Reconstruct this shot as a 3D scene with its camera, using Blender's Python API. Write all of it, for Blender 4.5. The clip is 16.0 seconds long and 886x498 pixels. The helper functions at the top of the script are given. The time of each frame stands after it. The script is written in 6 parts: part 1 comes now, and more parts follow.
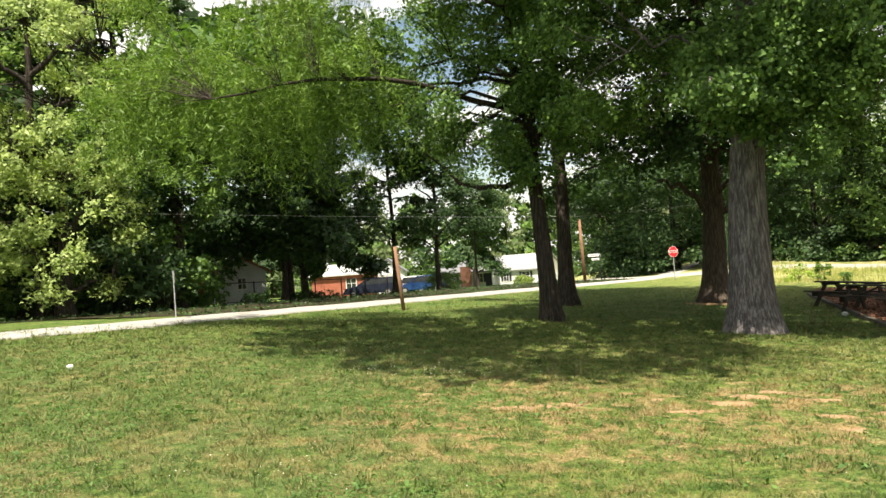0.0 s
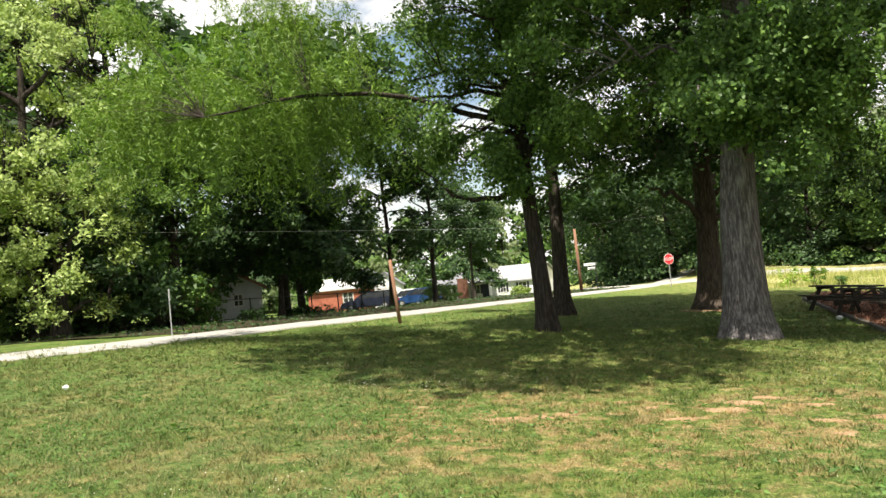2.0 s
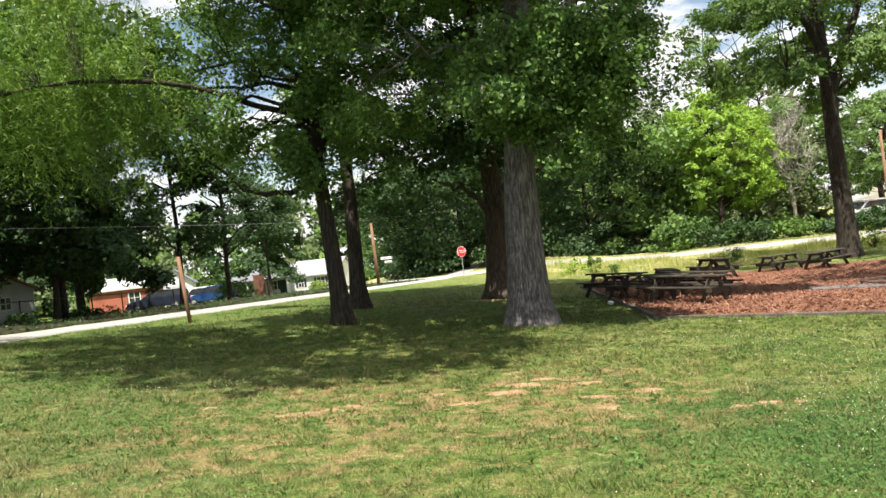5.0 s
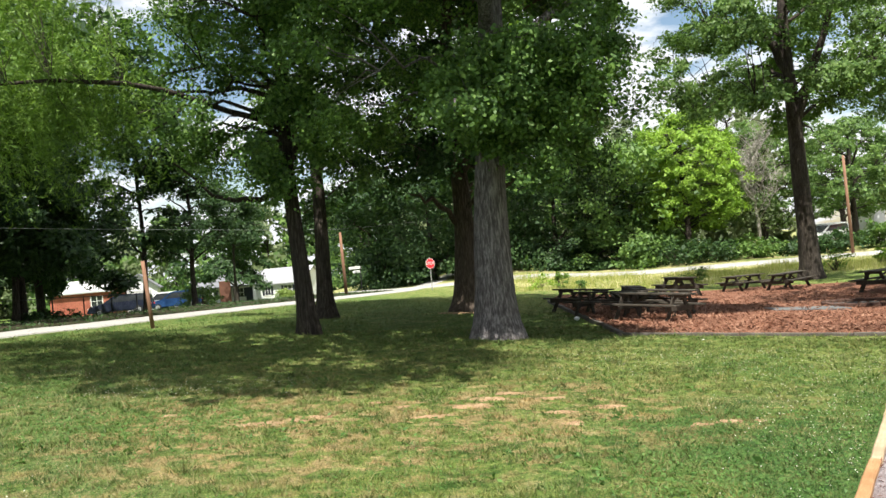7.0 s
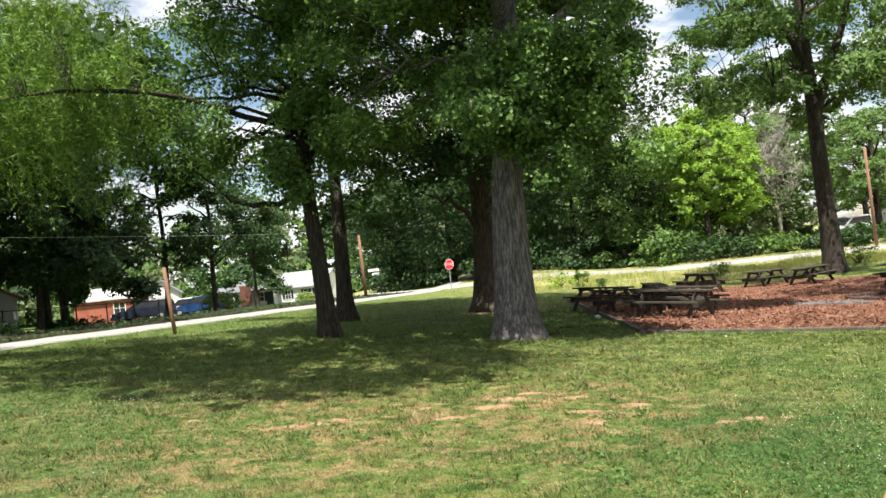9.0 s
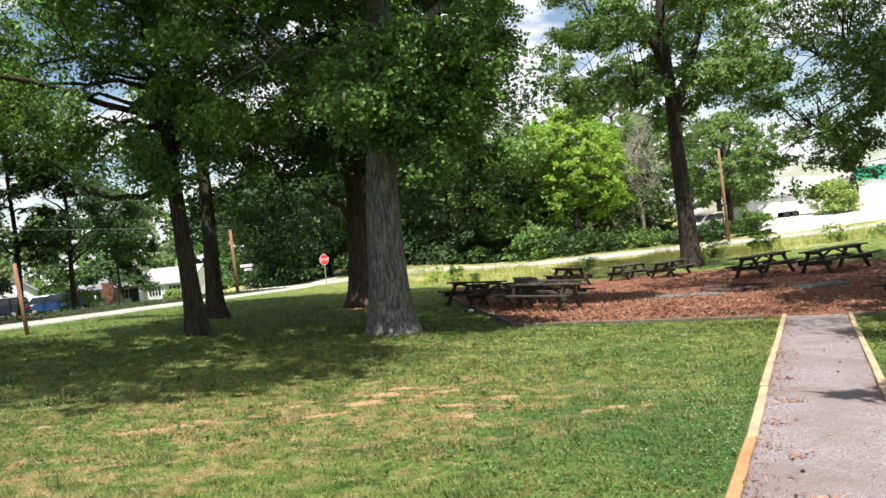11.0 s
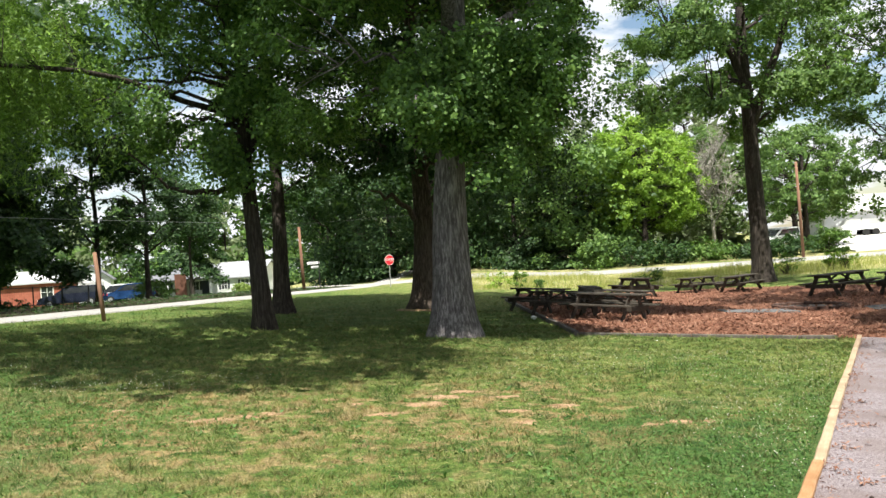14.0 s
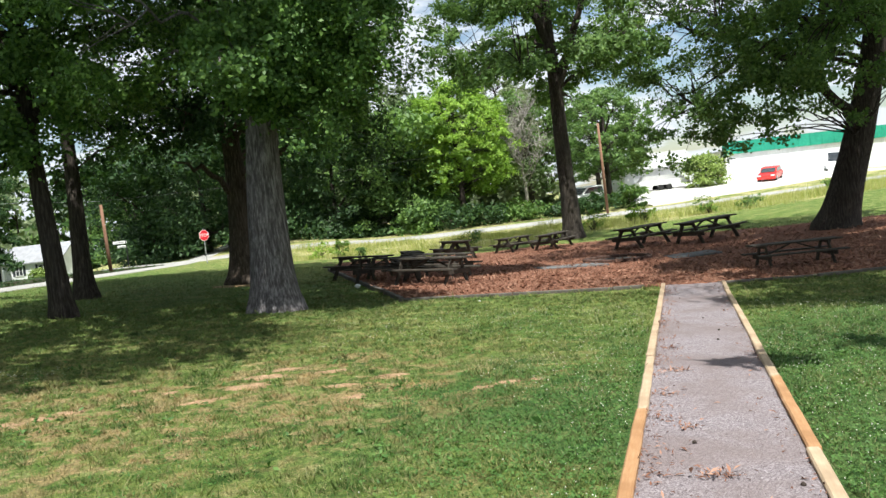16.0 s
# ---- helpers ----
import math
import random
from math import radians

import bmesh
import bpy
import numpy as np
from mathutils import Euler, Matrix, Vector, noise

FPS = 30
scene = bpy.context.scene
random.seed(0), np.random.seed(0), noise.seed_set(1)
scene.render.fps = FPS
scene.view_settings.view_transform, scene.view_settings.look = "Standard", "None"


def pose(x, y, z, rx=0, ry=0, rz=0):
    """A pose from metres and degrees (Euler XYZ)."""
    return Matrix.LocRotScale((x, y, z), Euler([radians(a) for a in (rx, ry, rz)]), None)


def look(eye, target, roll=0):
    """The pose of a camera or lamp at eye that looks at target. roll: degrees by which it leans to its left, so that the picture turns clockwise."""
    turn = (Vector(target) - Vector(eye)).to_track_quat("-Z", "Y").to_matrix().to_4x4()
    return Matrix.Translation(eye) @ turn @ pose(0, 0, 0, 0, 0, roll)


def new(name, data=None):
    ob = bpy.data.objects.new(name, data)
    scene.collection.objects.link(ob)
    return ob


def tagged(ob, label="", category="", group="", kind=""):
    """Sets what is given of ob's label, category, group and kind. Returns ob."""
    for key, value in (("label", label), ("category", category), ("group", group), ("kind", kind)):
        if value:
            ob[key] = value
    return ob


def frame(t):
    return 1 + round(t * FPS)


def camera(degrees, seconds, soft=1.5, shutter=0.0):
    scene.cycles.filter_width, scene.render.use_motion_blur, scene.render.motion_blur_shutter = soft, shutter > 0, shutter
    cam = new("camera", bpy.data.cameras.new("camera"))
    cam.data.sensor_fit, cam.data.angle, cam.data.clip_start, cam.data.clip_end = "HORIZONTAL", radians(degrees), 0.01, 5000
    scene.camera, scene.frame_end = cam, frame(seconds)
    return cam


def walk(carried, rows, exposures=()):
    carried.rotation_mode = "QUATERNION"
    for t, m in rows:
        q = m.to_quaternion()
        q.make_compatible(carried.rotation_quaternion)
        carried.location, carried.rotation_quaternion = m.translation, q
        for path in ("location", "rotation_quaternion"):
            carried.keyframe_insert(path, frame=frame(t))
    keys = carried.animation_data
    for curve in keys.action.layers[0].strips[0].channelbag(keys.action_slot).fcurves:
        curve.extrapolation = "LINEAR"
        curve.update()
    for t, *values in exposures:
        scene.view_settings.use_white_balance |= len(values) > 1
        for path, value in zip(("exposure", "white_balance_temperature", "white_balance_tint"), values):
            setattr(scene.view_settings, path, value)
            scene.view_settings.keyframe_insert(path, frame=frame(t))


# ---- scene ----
cam = camera(57.09, 16.0)
PATH = [
    (0.0, pose(0.107, -0.015, 1.592, 91.292, 4.266, 0.022)),
    (0.5, pose(0.101, -0.001, 1.597, 91.750, 4.650, 0.777)),
    (1.0, pose(0.109, -0.011, 1.593, 92.106, 5.020, 1.070)),
    (1.5, pose(0.126, -0.037, 1.596, 92.208, 5.275, 0.557)),
    (2.0, pose(0.160, -0.068, 1.597, 92.123, 5.492, -0.185)),
    (2.5, pose(0.202, -0.083, 1.594, 92.106, 5.479, -1.060)),
    (3.0, pose(0.220, -0.104, 1.593, 92.016, 5.720, -2.262)),
    (3.5, pose(0.231, -0.147, 1.589, 91.739, 6.045, -4.083)),
    (4.0, pose(0.249, -0.137, 1.581, 91.264, 5.999, -6.577)),
    (4.5, pose(0.256, -0.133, 1.584, 90.643, 6.436, -10.316)),
    (5.0, pose(0.258, -0.136, 1.580, 90.242, 6.566, -14.336)),
    (7.5, pose(0.274, -0.114, 1.582, 90.955, 5.006, -16.536)),
    (8.0, pose(0.259, -0.094, 1.592, 91.136, 5.107, -14.057)),
    (8.5, pose(0.265, -0.100, 1.589, 91.265, 5.624, -13.639)),
    (9.0, pose(0.273, -0.112, 1.586, 91.033, 6.105, -15.203)),
    (11.5, pose(0.350, -0.061, 1.572, 89.656, 5.603, -27.117)),
    (12.0, pose(0.350, -0.062, 1.565, 89.720, 5.153, -29.666)),
    (12.5, pose(0.334, -0.070, 1.573, 90.222, 4.556, -28.695)),
    (13.0, pose(0.321, -0.082, 1.576, 90.480, 4.095, -25.912)),
    (13.5, pose(0.309, -0.107, 1.581, 90.534, 3.871, -23.224)),
    (14.0, pose(0.309, -0.116, 1.588, 90.415, 3.953, -19.381)),
    (14.5, pose(0.358, -0.058, 1.598, 89.553, 4.494, -15.984)),
    (15.0, pose(0.358, 0.070, 1.604, 88.715, 5.880, -19.130)),
    (15.5, pose(0.439, 0.260, 1.572, 88.160, 6.930, -26.330)),
    (16.0, pose(0.499, 0.261, 1.566, 87.033, 6.531, -31.991)),
]
walk(cam, PATH, [(0.0, 1.24, 7300, 9), (3.0, 1.16, 6850, 10), (5.0, 1.17, 6750, 11), (7.5, 1.08, 6500, 8), (9.0, 1.10, 6550, 11), (12.5, 1.00, 6450, 8), (14.5, 1.06, 6450, 9), (15.5, 0.95, 6200, 8), (16.0, 0.86, 6150, 7)])

# ---- sky, sun ----
SUN_DIR = Vector((-0.14, -0.42, 0.95)).normalized()   # from the ground towards the sun
SUN_ELEV = math.asin(SUN_DIR.z)
SUN_AZ = math.atan2(SUN_DIR.x, SUN_DIR.y)

world = bpy.data.worlds.new("sky")
scene.world = world
world.use_nodes = True
wt = world.node_tree
wt.nodes.clear()
w_out = wt.nodes.new("ShaderNodeOutputWorld")
w_bg = wt.nodes.new("ShaderNodeBackground")
w_sky = wt.nodes.new("ShaderNodeTexSky")
w_sky.sky_type = "NISHITA"
w_sky.sun_disc = False
w_sky.sun_elevation = SUN_ELEV
w_sky.sun_rotation = SUN_AZ
w_sky.air_density = 1.2
w_sky.dust_density = 0.6
w_co = wt.nodes.new("ShaderNodeTexCoord")
w_sep = wt.nodes.new("ShaderNodeSeparateXYZ")
w_lift = wt.nodes.new("ShaderNodeMath")
w_lift.operation, w_lift.inputs[1].default_value = "ADD", 0.16
w_map = wt.nodes.new("ShaderNodeVectorMath")      # a flat layer of cloud, seen in perspective
w_map.operation = "DIVIDE"
w_join = wt.nodes.new("ShaderNodeCombineXYZ")
w_noise = wt.nodes.new("ShaderNodeTexNoise")
w_noise.inputs["Scale"].default_value = 1.1
w_noise.inputs["Detail"].default_value = 7
w_noise.inputs["Roughness"].default_value = 0.6
w_ramp = wt.nodes.new("ShaderNodeValToRGB")
w_ramp.color_ramp.elements[0].position, w_ramp.color_ramp.elements[1].position = 0.43, 0.51
w_mix = wt.nodes.new("ShaderNodeMix")
w_mix.data_type = "RGBA"
w_mix.inputs["B"].default_value = (10.8, 11.0, 11.4, 1)
wt.links.new(w_co.outputs["Generated"], w_sep.inputs[0])
wt.links.new(w_sep.outputs["Z"], w_lift.inputs[0])
for k in range(3):
    wt.links.new(w_lift.outputs[0], w_join.inputs[k])
wt.links.new(w_co.outputs["Generated"], w_map.inputs[0])
wt.links.new(w_join.outputs[0], w_map.inputs[1])
wt.links.new(w_map.outputs[0], w_noise.inputs["Vector"])
wt.links.new(w_noise.outputs["Fac"], w_ramp.inputs["Fac"])
wt.links.new(w_ramp.outputs["Color"], w_mix.inputs["Factor"])
w_gain = wt.nodes.new("ShaderNodeVectorMath")
w_gain.operation = "SCALE"
w_gain.inputs["Scale"].default_value = 1.35
wt.links.new(w_sky.outputs["Color"], w_gain.inputs[0])
wt.links.new(w_gain.outputs[0], w_mix.inputs["A"])
wt.links.new(w_mix.outputs["Result"], w_bg.inputs["Color"])
w_bg.inputs["Strength"].default_value = 0.05
wt.links.new(w_bg.outputs["Background"], w_out.inputs["Surface"])

sun = new("sun", bpy.data.lights.new("sun", "SUN"))
sun.data.energy = 5.0
sun.data.angle = radians(0.53)
sun.data.color = (1.0, 0.95, 0.86)
sun.matrix_world = look((0, 0, 60), Vector((0, 0, 60)) - SUN_DIR)

# ---- materials ----
class Nodes:
    """A small builder of node materials."""

    def __init__(self, name):
        self.mat = bpy.data.materials.new(name)
        self.mat.use_nodes = True
        self.t = self.mat.node_tree
        self.bsdf = self.t.nodes["Principled BSDF"]
        self.out = self.t.nodes["Material Output"]
        self.geo = self.t.nodes.new("ShaderNodeNewGeometry")
        self.obj = self.t.nodes.new("ShaderNodeTexCoord")

    def put(self, value, socket):
        if isinstance(value, bpy.types.NodeSocket):
            self.t.links.new(value, socket)
        elif value is not None:
            socket.default_value = value

    def math(self, op, a, b=None, c=None, clamp=False):
        n = self.t.nodes.new("ShaderNodeMath")
        n.operation, n.use_clamp = op, clamp
        for value, socket in zip((a, b, c), n.inputs):
            self.put(value, socket)
        return n.outputs[0]

    def noise(self, scale, detail=3.0, rough=0.55, vector=None, stretch=None):
        n = self.t.nodes.new("ShaderNodeTexNoise")
        n.inputs["Scale"].default_value, n.inputs["Detail"].default_value = scale, detail
        n.inputs["Roughness"].default_value = rough
        v = vector if vector is not None else self.geo.outputs["Position"]
        if stretch:
            m = self.t.nodes.new("ShaderNodeMapping")
            m.inputs["Scale"].default_value = stretch
            self.t.links.new(v, m.inputs["Vector"])
            v = m.outputs["Vector"]
        self.t.links.new(v, n.inputs["Vector"])
        return n.outputs["Fac"]

    def ramp(self, fac, *stops):
        n = self.t.nodes.new("ShaderNodeValToRGB")
        e = n.color_ramp.elements
        while len(e) < len(stops):
            e.new(0.5)
        for el, (p, c) in zip(e, stops):
            el.position = p
            el.color = (*c, 1) if len(c) == 3 else c
        self.put(fac, n.inputs["Fac"])
        return n.outputs["Color"]

    def span(self, value, a, b, c=0.0, d=1.0):
        n = self.t.nodes.new("ShaderNodeMapRange")
        n.interpolation_type = "SMOOTHSTEP"
        self.put(value, n.inputs["Value"])
        for v, k in zip((a, b, c, d), ("From Min", "From Max", "To Min", "To Max")):
            n.inputs[k].default_value = v
        return n.outputs["Result"]

    def mix(self, fac, a, b, blend="MIX"):
        n = self.t.nodes.new("ShaderNodeMix")
        n.data_type, n.blend_type = "RGBA", blend
        for value, k in ((fac, "Factor"), (a, "A"), (b, "B")):
            if not isinstance(value, bpy.types.NodeSocket) and k != "Factor":
                value = (*value, 1)
            self.put(value, n.inputs[k] if k == "Factor" else [i for i in n.inputs if i.name == k and i.type == "RGBA"][0])
        return [o for o in n.outputs if o.type == "RGBA"][0]

    def xyz(self, v=None):
        n = self.t.nodes.new("ShaderNodeSeparateXYZ")
        self.t.links.new(v if v is not None else self.geo.outputs["Position"], n.inputs[0])
        return n.outputs

    def bump(self, height, strength=0.4, distance=0.02):
        n = self.t.nodes.new("ShaderNodeBump")
        n.inputs["Strength"].default_value, n.inputs["Distance"].default_value = strength, distance
        self.put(height, n.inputs["Height"])
        self.t.links.new(n.outputs["Normal"], self.bsdf.inputs["Normal"])

    def finish(self, color=None, rough=0.8, metal=0.0, spec=0.3):
        self.put(color if isinstance(color, bpy.types.NodeSocket) or color is None else (*color, 1), self.bsdf.inputs["Base Color"])
        self.put(rough, self.bsdf.inputs["Roughness"])
        self.bsdf.inputs["Metallic"].default_value = metal
        self.bsdf.inputs["Specular IOR Level"].default_value = spec
        return self.mat


def turf_colour(n):
    """The lawn's colour by place: green, clover, dry straw, bare clay, the maples' shade and the pale tall field."""
    x, y, _ = n.xyz()
    big = n.noise(0.35, 4)
    mid = n.noise(1.7, 4, 0.6)
    small = n.noise(9.0, 3, 0.6)
    green = n.ramp(n.math("ADD", n.math("MULTIPLY", mid, 0.5), n.math("MULTIPLY", small, 0.5)), (0.40, (0.040, 0.082, 0.017)), (0.47, (0.088, 0.140, 0.032)), (0.54, (0.142, 0.190, 0.050)), (0.62, (0.222, 0.240, 0.096)))
    clover = n.ramp(small, (0.3, (0.026, 0.070, 0.021)), (0.7, (0.070, 0.142, 0.042)))
    cx = n.span(n.math("ADD", n.math("MULTIPLY", x, 0.62), n.math("MULTIPLY", y, -0.38)), -1.2, 1.0)
    cm = n.math("MULTIPLY", cx, n.span(big, 0.30, 0.50), clamp=True)
    col = n.mix(n.math("MULTIPLY", cm, n.math("MULTIPLY", n.span(y, 9.6, 6.6), 0.85)), green, clover)
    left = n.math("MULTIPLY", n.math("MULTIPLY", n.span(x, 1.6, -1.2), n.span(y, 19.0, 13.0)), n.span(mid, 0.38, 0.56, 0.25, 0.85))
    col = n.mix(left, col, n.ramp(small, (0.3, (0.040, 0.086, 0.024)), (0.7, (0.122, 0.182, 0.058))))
    straw = n.ramp(small, (0.3, (0.198, 0.156, 0.069)), (0.7, (0.313, 0.248, 0.124)))
    # a band of tired turf that runs along the worn line
    d = n.math("ABSOLUTE", n.math("ADD", y, n.math("MULTIPLY_ADD", x, 0.17, -8.75)))
    band = n.math("MULTIPLY", n.span(d, 3.4, 0.2), n.math("MULTIPLY", n.span(x, -1.8, 0.4), n.span(x, 7.2, 4.8)))
    dry = n.math("MULTIPLY", n.math("ADD", n.math("MULTIPLY", band, 1.3), 0.42), n.math("MULTIPLY", n.span(n.noise(3.1, 5, 0.65), 0.47, 0.60), n.math("SUBTRACT", 1.0, n.math("MULTIPLY", cm, 0.75))), clamp=True)
    col = n.mix(dry, col, straw)
    # darker green under the maples: their shade put into the turf colour
    shade_green = n.math("MULTIPLY", n.math("MULTIPLY", n.span(y, 12.5, 18.0), n.span(x, 14.0, 9.0)), n.span(mid, 0.3, 0.6, 0.75, 0.4))
    col = n.mix(shade_green, col, n.ramp(small, (0.3, (0.030, 0.078, 0.016)), (0.7, (0.085, 0.155, 0.036))))
    field_side = n.math("ADD", n.math("MULTIPLY", x, 0.53), n.math("MULTIPLY", y, 0.85))
    pale = n.math("MULTIPLY", n.math("MULTIPLY", n.span(field_side, 51.0, 53.0), n.span(x, 16.0, 20.0)), n.span(n.noise(0.5, 4), 0.35, 0.62))
    col = n.mix(pale, col, (0.330, 0.310, 0.150))
    return col, small, mid


def mat_ground():
    n = Nodes("turf")
    col, small, mid = turf_colour(n)
    fine = n.noise(38.0, 4, 0.75)
    col = n.mix(0.9, col, n.ramp(fine, (0.36, (0.46, 0.52, 0.46)), (0.5, (1.06, 1.06, 1.04)), (0.64, (1.8, 1.6, 1.6))), "MULTIPLY")
    n.bump(fine, 0.9, 0.05)
    return n.finish(col, 0.95, spec=0.1)


def mat_blades():
    n = Nodes("grass_blades")
    col, small, mid = turf_colour(n)
    r = n.geo.outputs["Random Per Island"]
    cell = n.t.nodes.new("ShaderNodeTexVoronoi")       # tufts: some dark and lush, some dry
    cell.inputs["Scale"].default_value = 8.0
    n.t.links.new(n.geo.outputs["Position"], cell.inputs["Vector"])
    tuft = n.t.nodes.new("ShaderNodeSeparateColor")
    n.t.links.new(cell.outputs["Color"], tuft.inputs[0])
    col = n.mix(0.85, col, n.ramp(tuft.outputs[0], (0.0, (0.50, 0.62, 0.55)), (0.4, (0.9, 0.95, 0.9)), (0.75, (1.15, 1.1, 1.0)), (1.0, (1.75, 1.45, 1.35))), "MULTIPLY")
    col = n.mix(n.span(r, 0.0, 1.0, 0.0, 0.42), col, n.ramp(r, (0.0, (0.070, 0.105, 0.018)), (0.5, (0.150, 0.185, 0.040)), (0.78, (0.250, 0.225, 0.090)), (1.0, (0.400, 0.340, 0.190))))
    tr = n.t.nodes.new("ShaderNodeBsdfTranslucent")
    mx = n.t.nodes.new("ShaderNodeMixShader")
    mx.inputs[0].default_value = 0.3
    n.t.links.new(col, tr.inputs["Color"])
    mat = n.finish(col, 0.6, spec=0.25)
    n.t.links.new(n.bsdf.outputs[0], mx.inputs[1])
    n.t.links.new(tr.outputs[0], mx.inputs[2])
    n.t.links.new(mx.outputs[0], n.out.inputs["Surface"])
    return mat


def mat_leaf(name, dark, mean, light, thin=0.30, rough=0.52):
    n = Nodes(name)
    r = n.geo.outputs["Random Per Island"]
    patch = n.noise(0.55, 3)
    col = n.ramp(n.math("MULTIPLY_ADD", patch, 0.5, n.math("MULTIPLY", r, 0.5)), (0.2, dark), (0.5, mean), (0.8, light))
    tr = n.t.nodes.new("ShaderNodeBsdfTranslucent")
    mx = n.t.nodes.new("ShaderNodeMixShader")
    mx.inputs[0].default_value = thin
    n.t.links.new(n.mix(1.0, col, (1.1, 1.2, 0.55), "MULTIPLY"), tr.inputs["Color"])
    mat = n.finish(col, rough, spec=0.28)
    n.t.links.new(n.bsdf.outputs[0], mx.inputs[1])
    n.t.links.new(tr.outputs[0], mx.inputs[2])
    n.t.links.new(mx.outputs[0], n.out.inputs["Surface"])
    return mat


def mat_bark(name, dark, light, scale=1.0):
    n = Nodes(name)
    furrow = n.noise(13.0 * scale, 5, 0.7, vector=n.obj.outputs["Object"], stretch=(1.6, 1.6, 0.22))
    fine = n.noise(45.0 * scale, 4, 0.6, vector=n.obj.outputs["Object"], stretch=(1, 1, 0.4))
    col = n.ramp(furrow, (0.40, dark), (0.52, tuple(0.6 * a + 0.4 * b for a, b in zip(dark, light))), (0.62, light))
    col = n.mix(n.span(n.noise(1.3, 3), 0.5, 0.7, 0.0, 0.35), col, tuple(0.55 * a + 0.3 * b + 0.02 for a, b in zip(dark, light)))
    n.bump(n.math("ADD", furrow, n.math("MULTIPLY", fine, 0.35)), 0.9, 0.06)
    return n.finish(col, 0.92, spec=0.12)


def mat_plain(name, a, b, scale=6.0, rough=0.7, bump=0.15, metal=0.0, stretch=None, spec=0.3, where="Object"):
    """A surface of two near colours with grain at two scales."""
    n = Nodes(name)
    v = n.obj.outputs["Object"]
    g = n.noise(scale, 5, 0.6, vector=v, stretch=stretch)
    w = n.noise(scale * 0.17, 3, vector=v)
    col = n.mix(n.span(w, 0.4, 0.7, 0.0, 0.6), n.ramp(g, (0.3, a), (0.7, b)), tuple(0.8 * c for c in a))
    if bump:
        n.bump(g, bump, 0.01)
    return n.finish(col, rough, metal, spec)


def mat_grit(name, cols, size, patch=None):
    """Loose grit or chips: cells of several colours with relief."""
    n = Nodes(name)
    v = n.t.nodes.new("ShaderNodeTexVoronoi")
    v.inputs["Scale"].default_value = size
    n.t.links.new(n.geo.outputs["Position"], v.inputs["Vector"])
    sep = n.t.nodes.new("ShaderNodeSeparateColor")
    n.t.links.new(v.outputs["Color"], sep.inputs[0])
    col = n.ramp(sep.outputs[0], *[(k / (len(cols) - 1), c) for k, c in enumerate(cols)])
    if patch:
        col = n.mix(n.span(n.noise(0.8, 5, 0.6), 0.45, 0.68, 0.0, 0.7), col, patch)
    n.bump(v.outputs["Distance"], 0.8, 0.02)
    return n.finish(col, 0.95, spec=0.1)


def mat_clay():
    n = Nodes("bare_clay")
    g = n.noise(5.0, 6, 0.65)
    col = n.ramp(g, (0.3, (0.195, 0.122, 0.070)), (0.5, (0.290, 0.190, 0.115)), (0.7, (0.380, 0.262, 0.170)))
    fine = n.noise(34.0, 4, 0.7)
    col = n.mix(0.8, col, n.ramp(fine, (0.36, (0.55, 0.58, 0.50)), (0.5, (1.0, 1.0, 1.0)), (0.64, (1.35, 1.3, 1.25))), "MULTIPLY")
    n.bump(fine, 0.7, 0.02)
    return n.finish(col, 0.95, spec=0.1)


CLAY = mat_clay()
TURF, BLADES = mat_ground(), mat_blades()
ASPHALT = mat_grit("old_asphalt", ((0.281, 0.281, 0.272), (0.374, 0.365, 0.346), (0.450, 0.430, 0.403)), 60.0, (0.337, 0.328, 0.309))
GRAVEL = mat_grit("crushed_stone", ((0.150, 0.126, 0.134), (0.225, 0.194, 0.206), (0.290, 0.255, 0.268), (0.380, 0.342, 0.352)), 88.0, (0.200, 0.158, 0.152))
MULCH = mat_grit("bark_mulch", ((0.040, 0.018, 0.012), (0.120, 0.050, 0.031), (0.215, 0.096, 0.058), (0.360, 0.205, 0.140)), 26.0, (0.120, 0.052, 0.034))
NEW_TIMBER = mat_plain("orange_timber", (0.290, 0.150, 0.066), (0.400, 0.240, 0.125), 16.0, 0.8, 0.3, stretch=(0.25, 2, 2))
PALE_TIMBER = mat_plain("bleached_timber", (0.330, 0.235, 0.150), (0.460, 0.360, 0.250), 16.0, 0.8, 0.3, stretch=(0.25, 2, 2))
OLD_TIMBER = mat_plain("grey_timber", (0.072, 0.063, 0.052), (0.143, 0.129, 0.110), 14.0, 0.9, 0.4)
TABLE_WOOD = mat_plain("weathered_table_wood", (0.032, 0.027, 0.021), (0.080, 0.069, 0.054), 14.0, 0.85, 0.4)
BARK_GREY = mat_bark("grey_bark", (0.075, 0.066, 0.066), (0.270, 0.248, 0.250))
BARK_DARK = mat_bark("dark_bark", (0.028, 0.023, 0.020), (0.084, 0.070, 0.059))
BARK_PALE = mat_bark("bleached_bark", (0.22, 0.20, 0.175), (0.44, 0.41, 0.37))
BARK_BROWN = mat_bark("brown_bark", (0.046, 0.035, 0.028), (0.142, 0.112, 0.088))
LEAF_MAPLE = mat_leaf("maple_leaf", (0.042, 0.094, 0.026), (0.096, 0.182, 0.043), (0.182, 0.298, 0.068))
LEAF_WEEP = mat_leaf("fine_leaf", (0.062, 0.124, 0.022), (0.130, 0.226, 0.040), (0.220, 0.345, 0.066))
LEAF_LIGHT = mat_leaf("pale_leaf", (0.125, 0.190, 0.052), (0.250, 0.335, 0.098), (0.420, 0.505, 0.175))
LEAF_BRIGHT = mat_leaf("bright_leaf", (0.110, 0.205, 0.024), (0.210, 0.350, 0.040), (0.330, 0.480, 0.068))
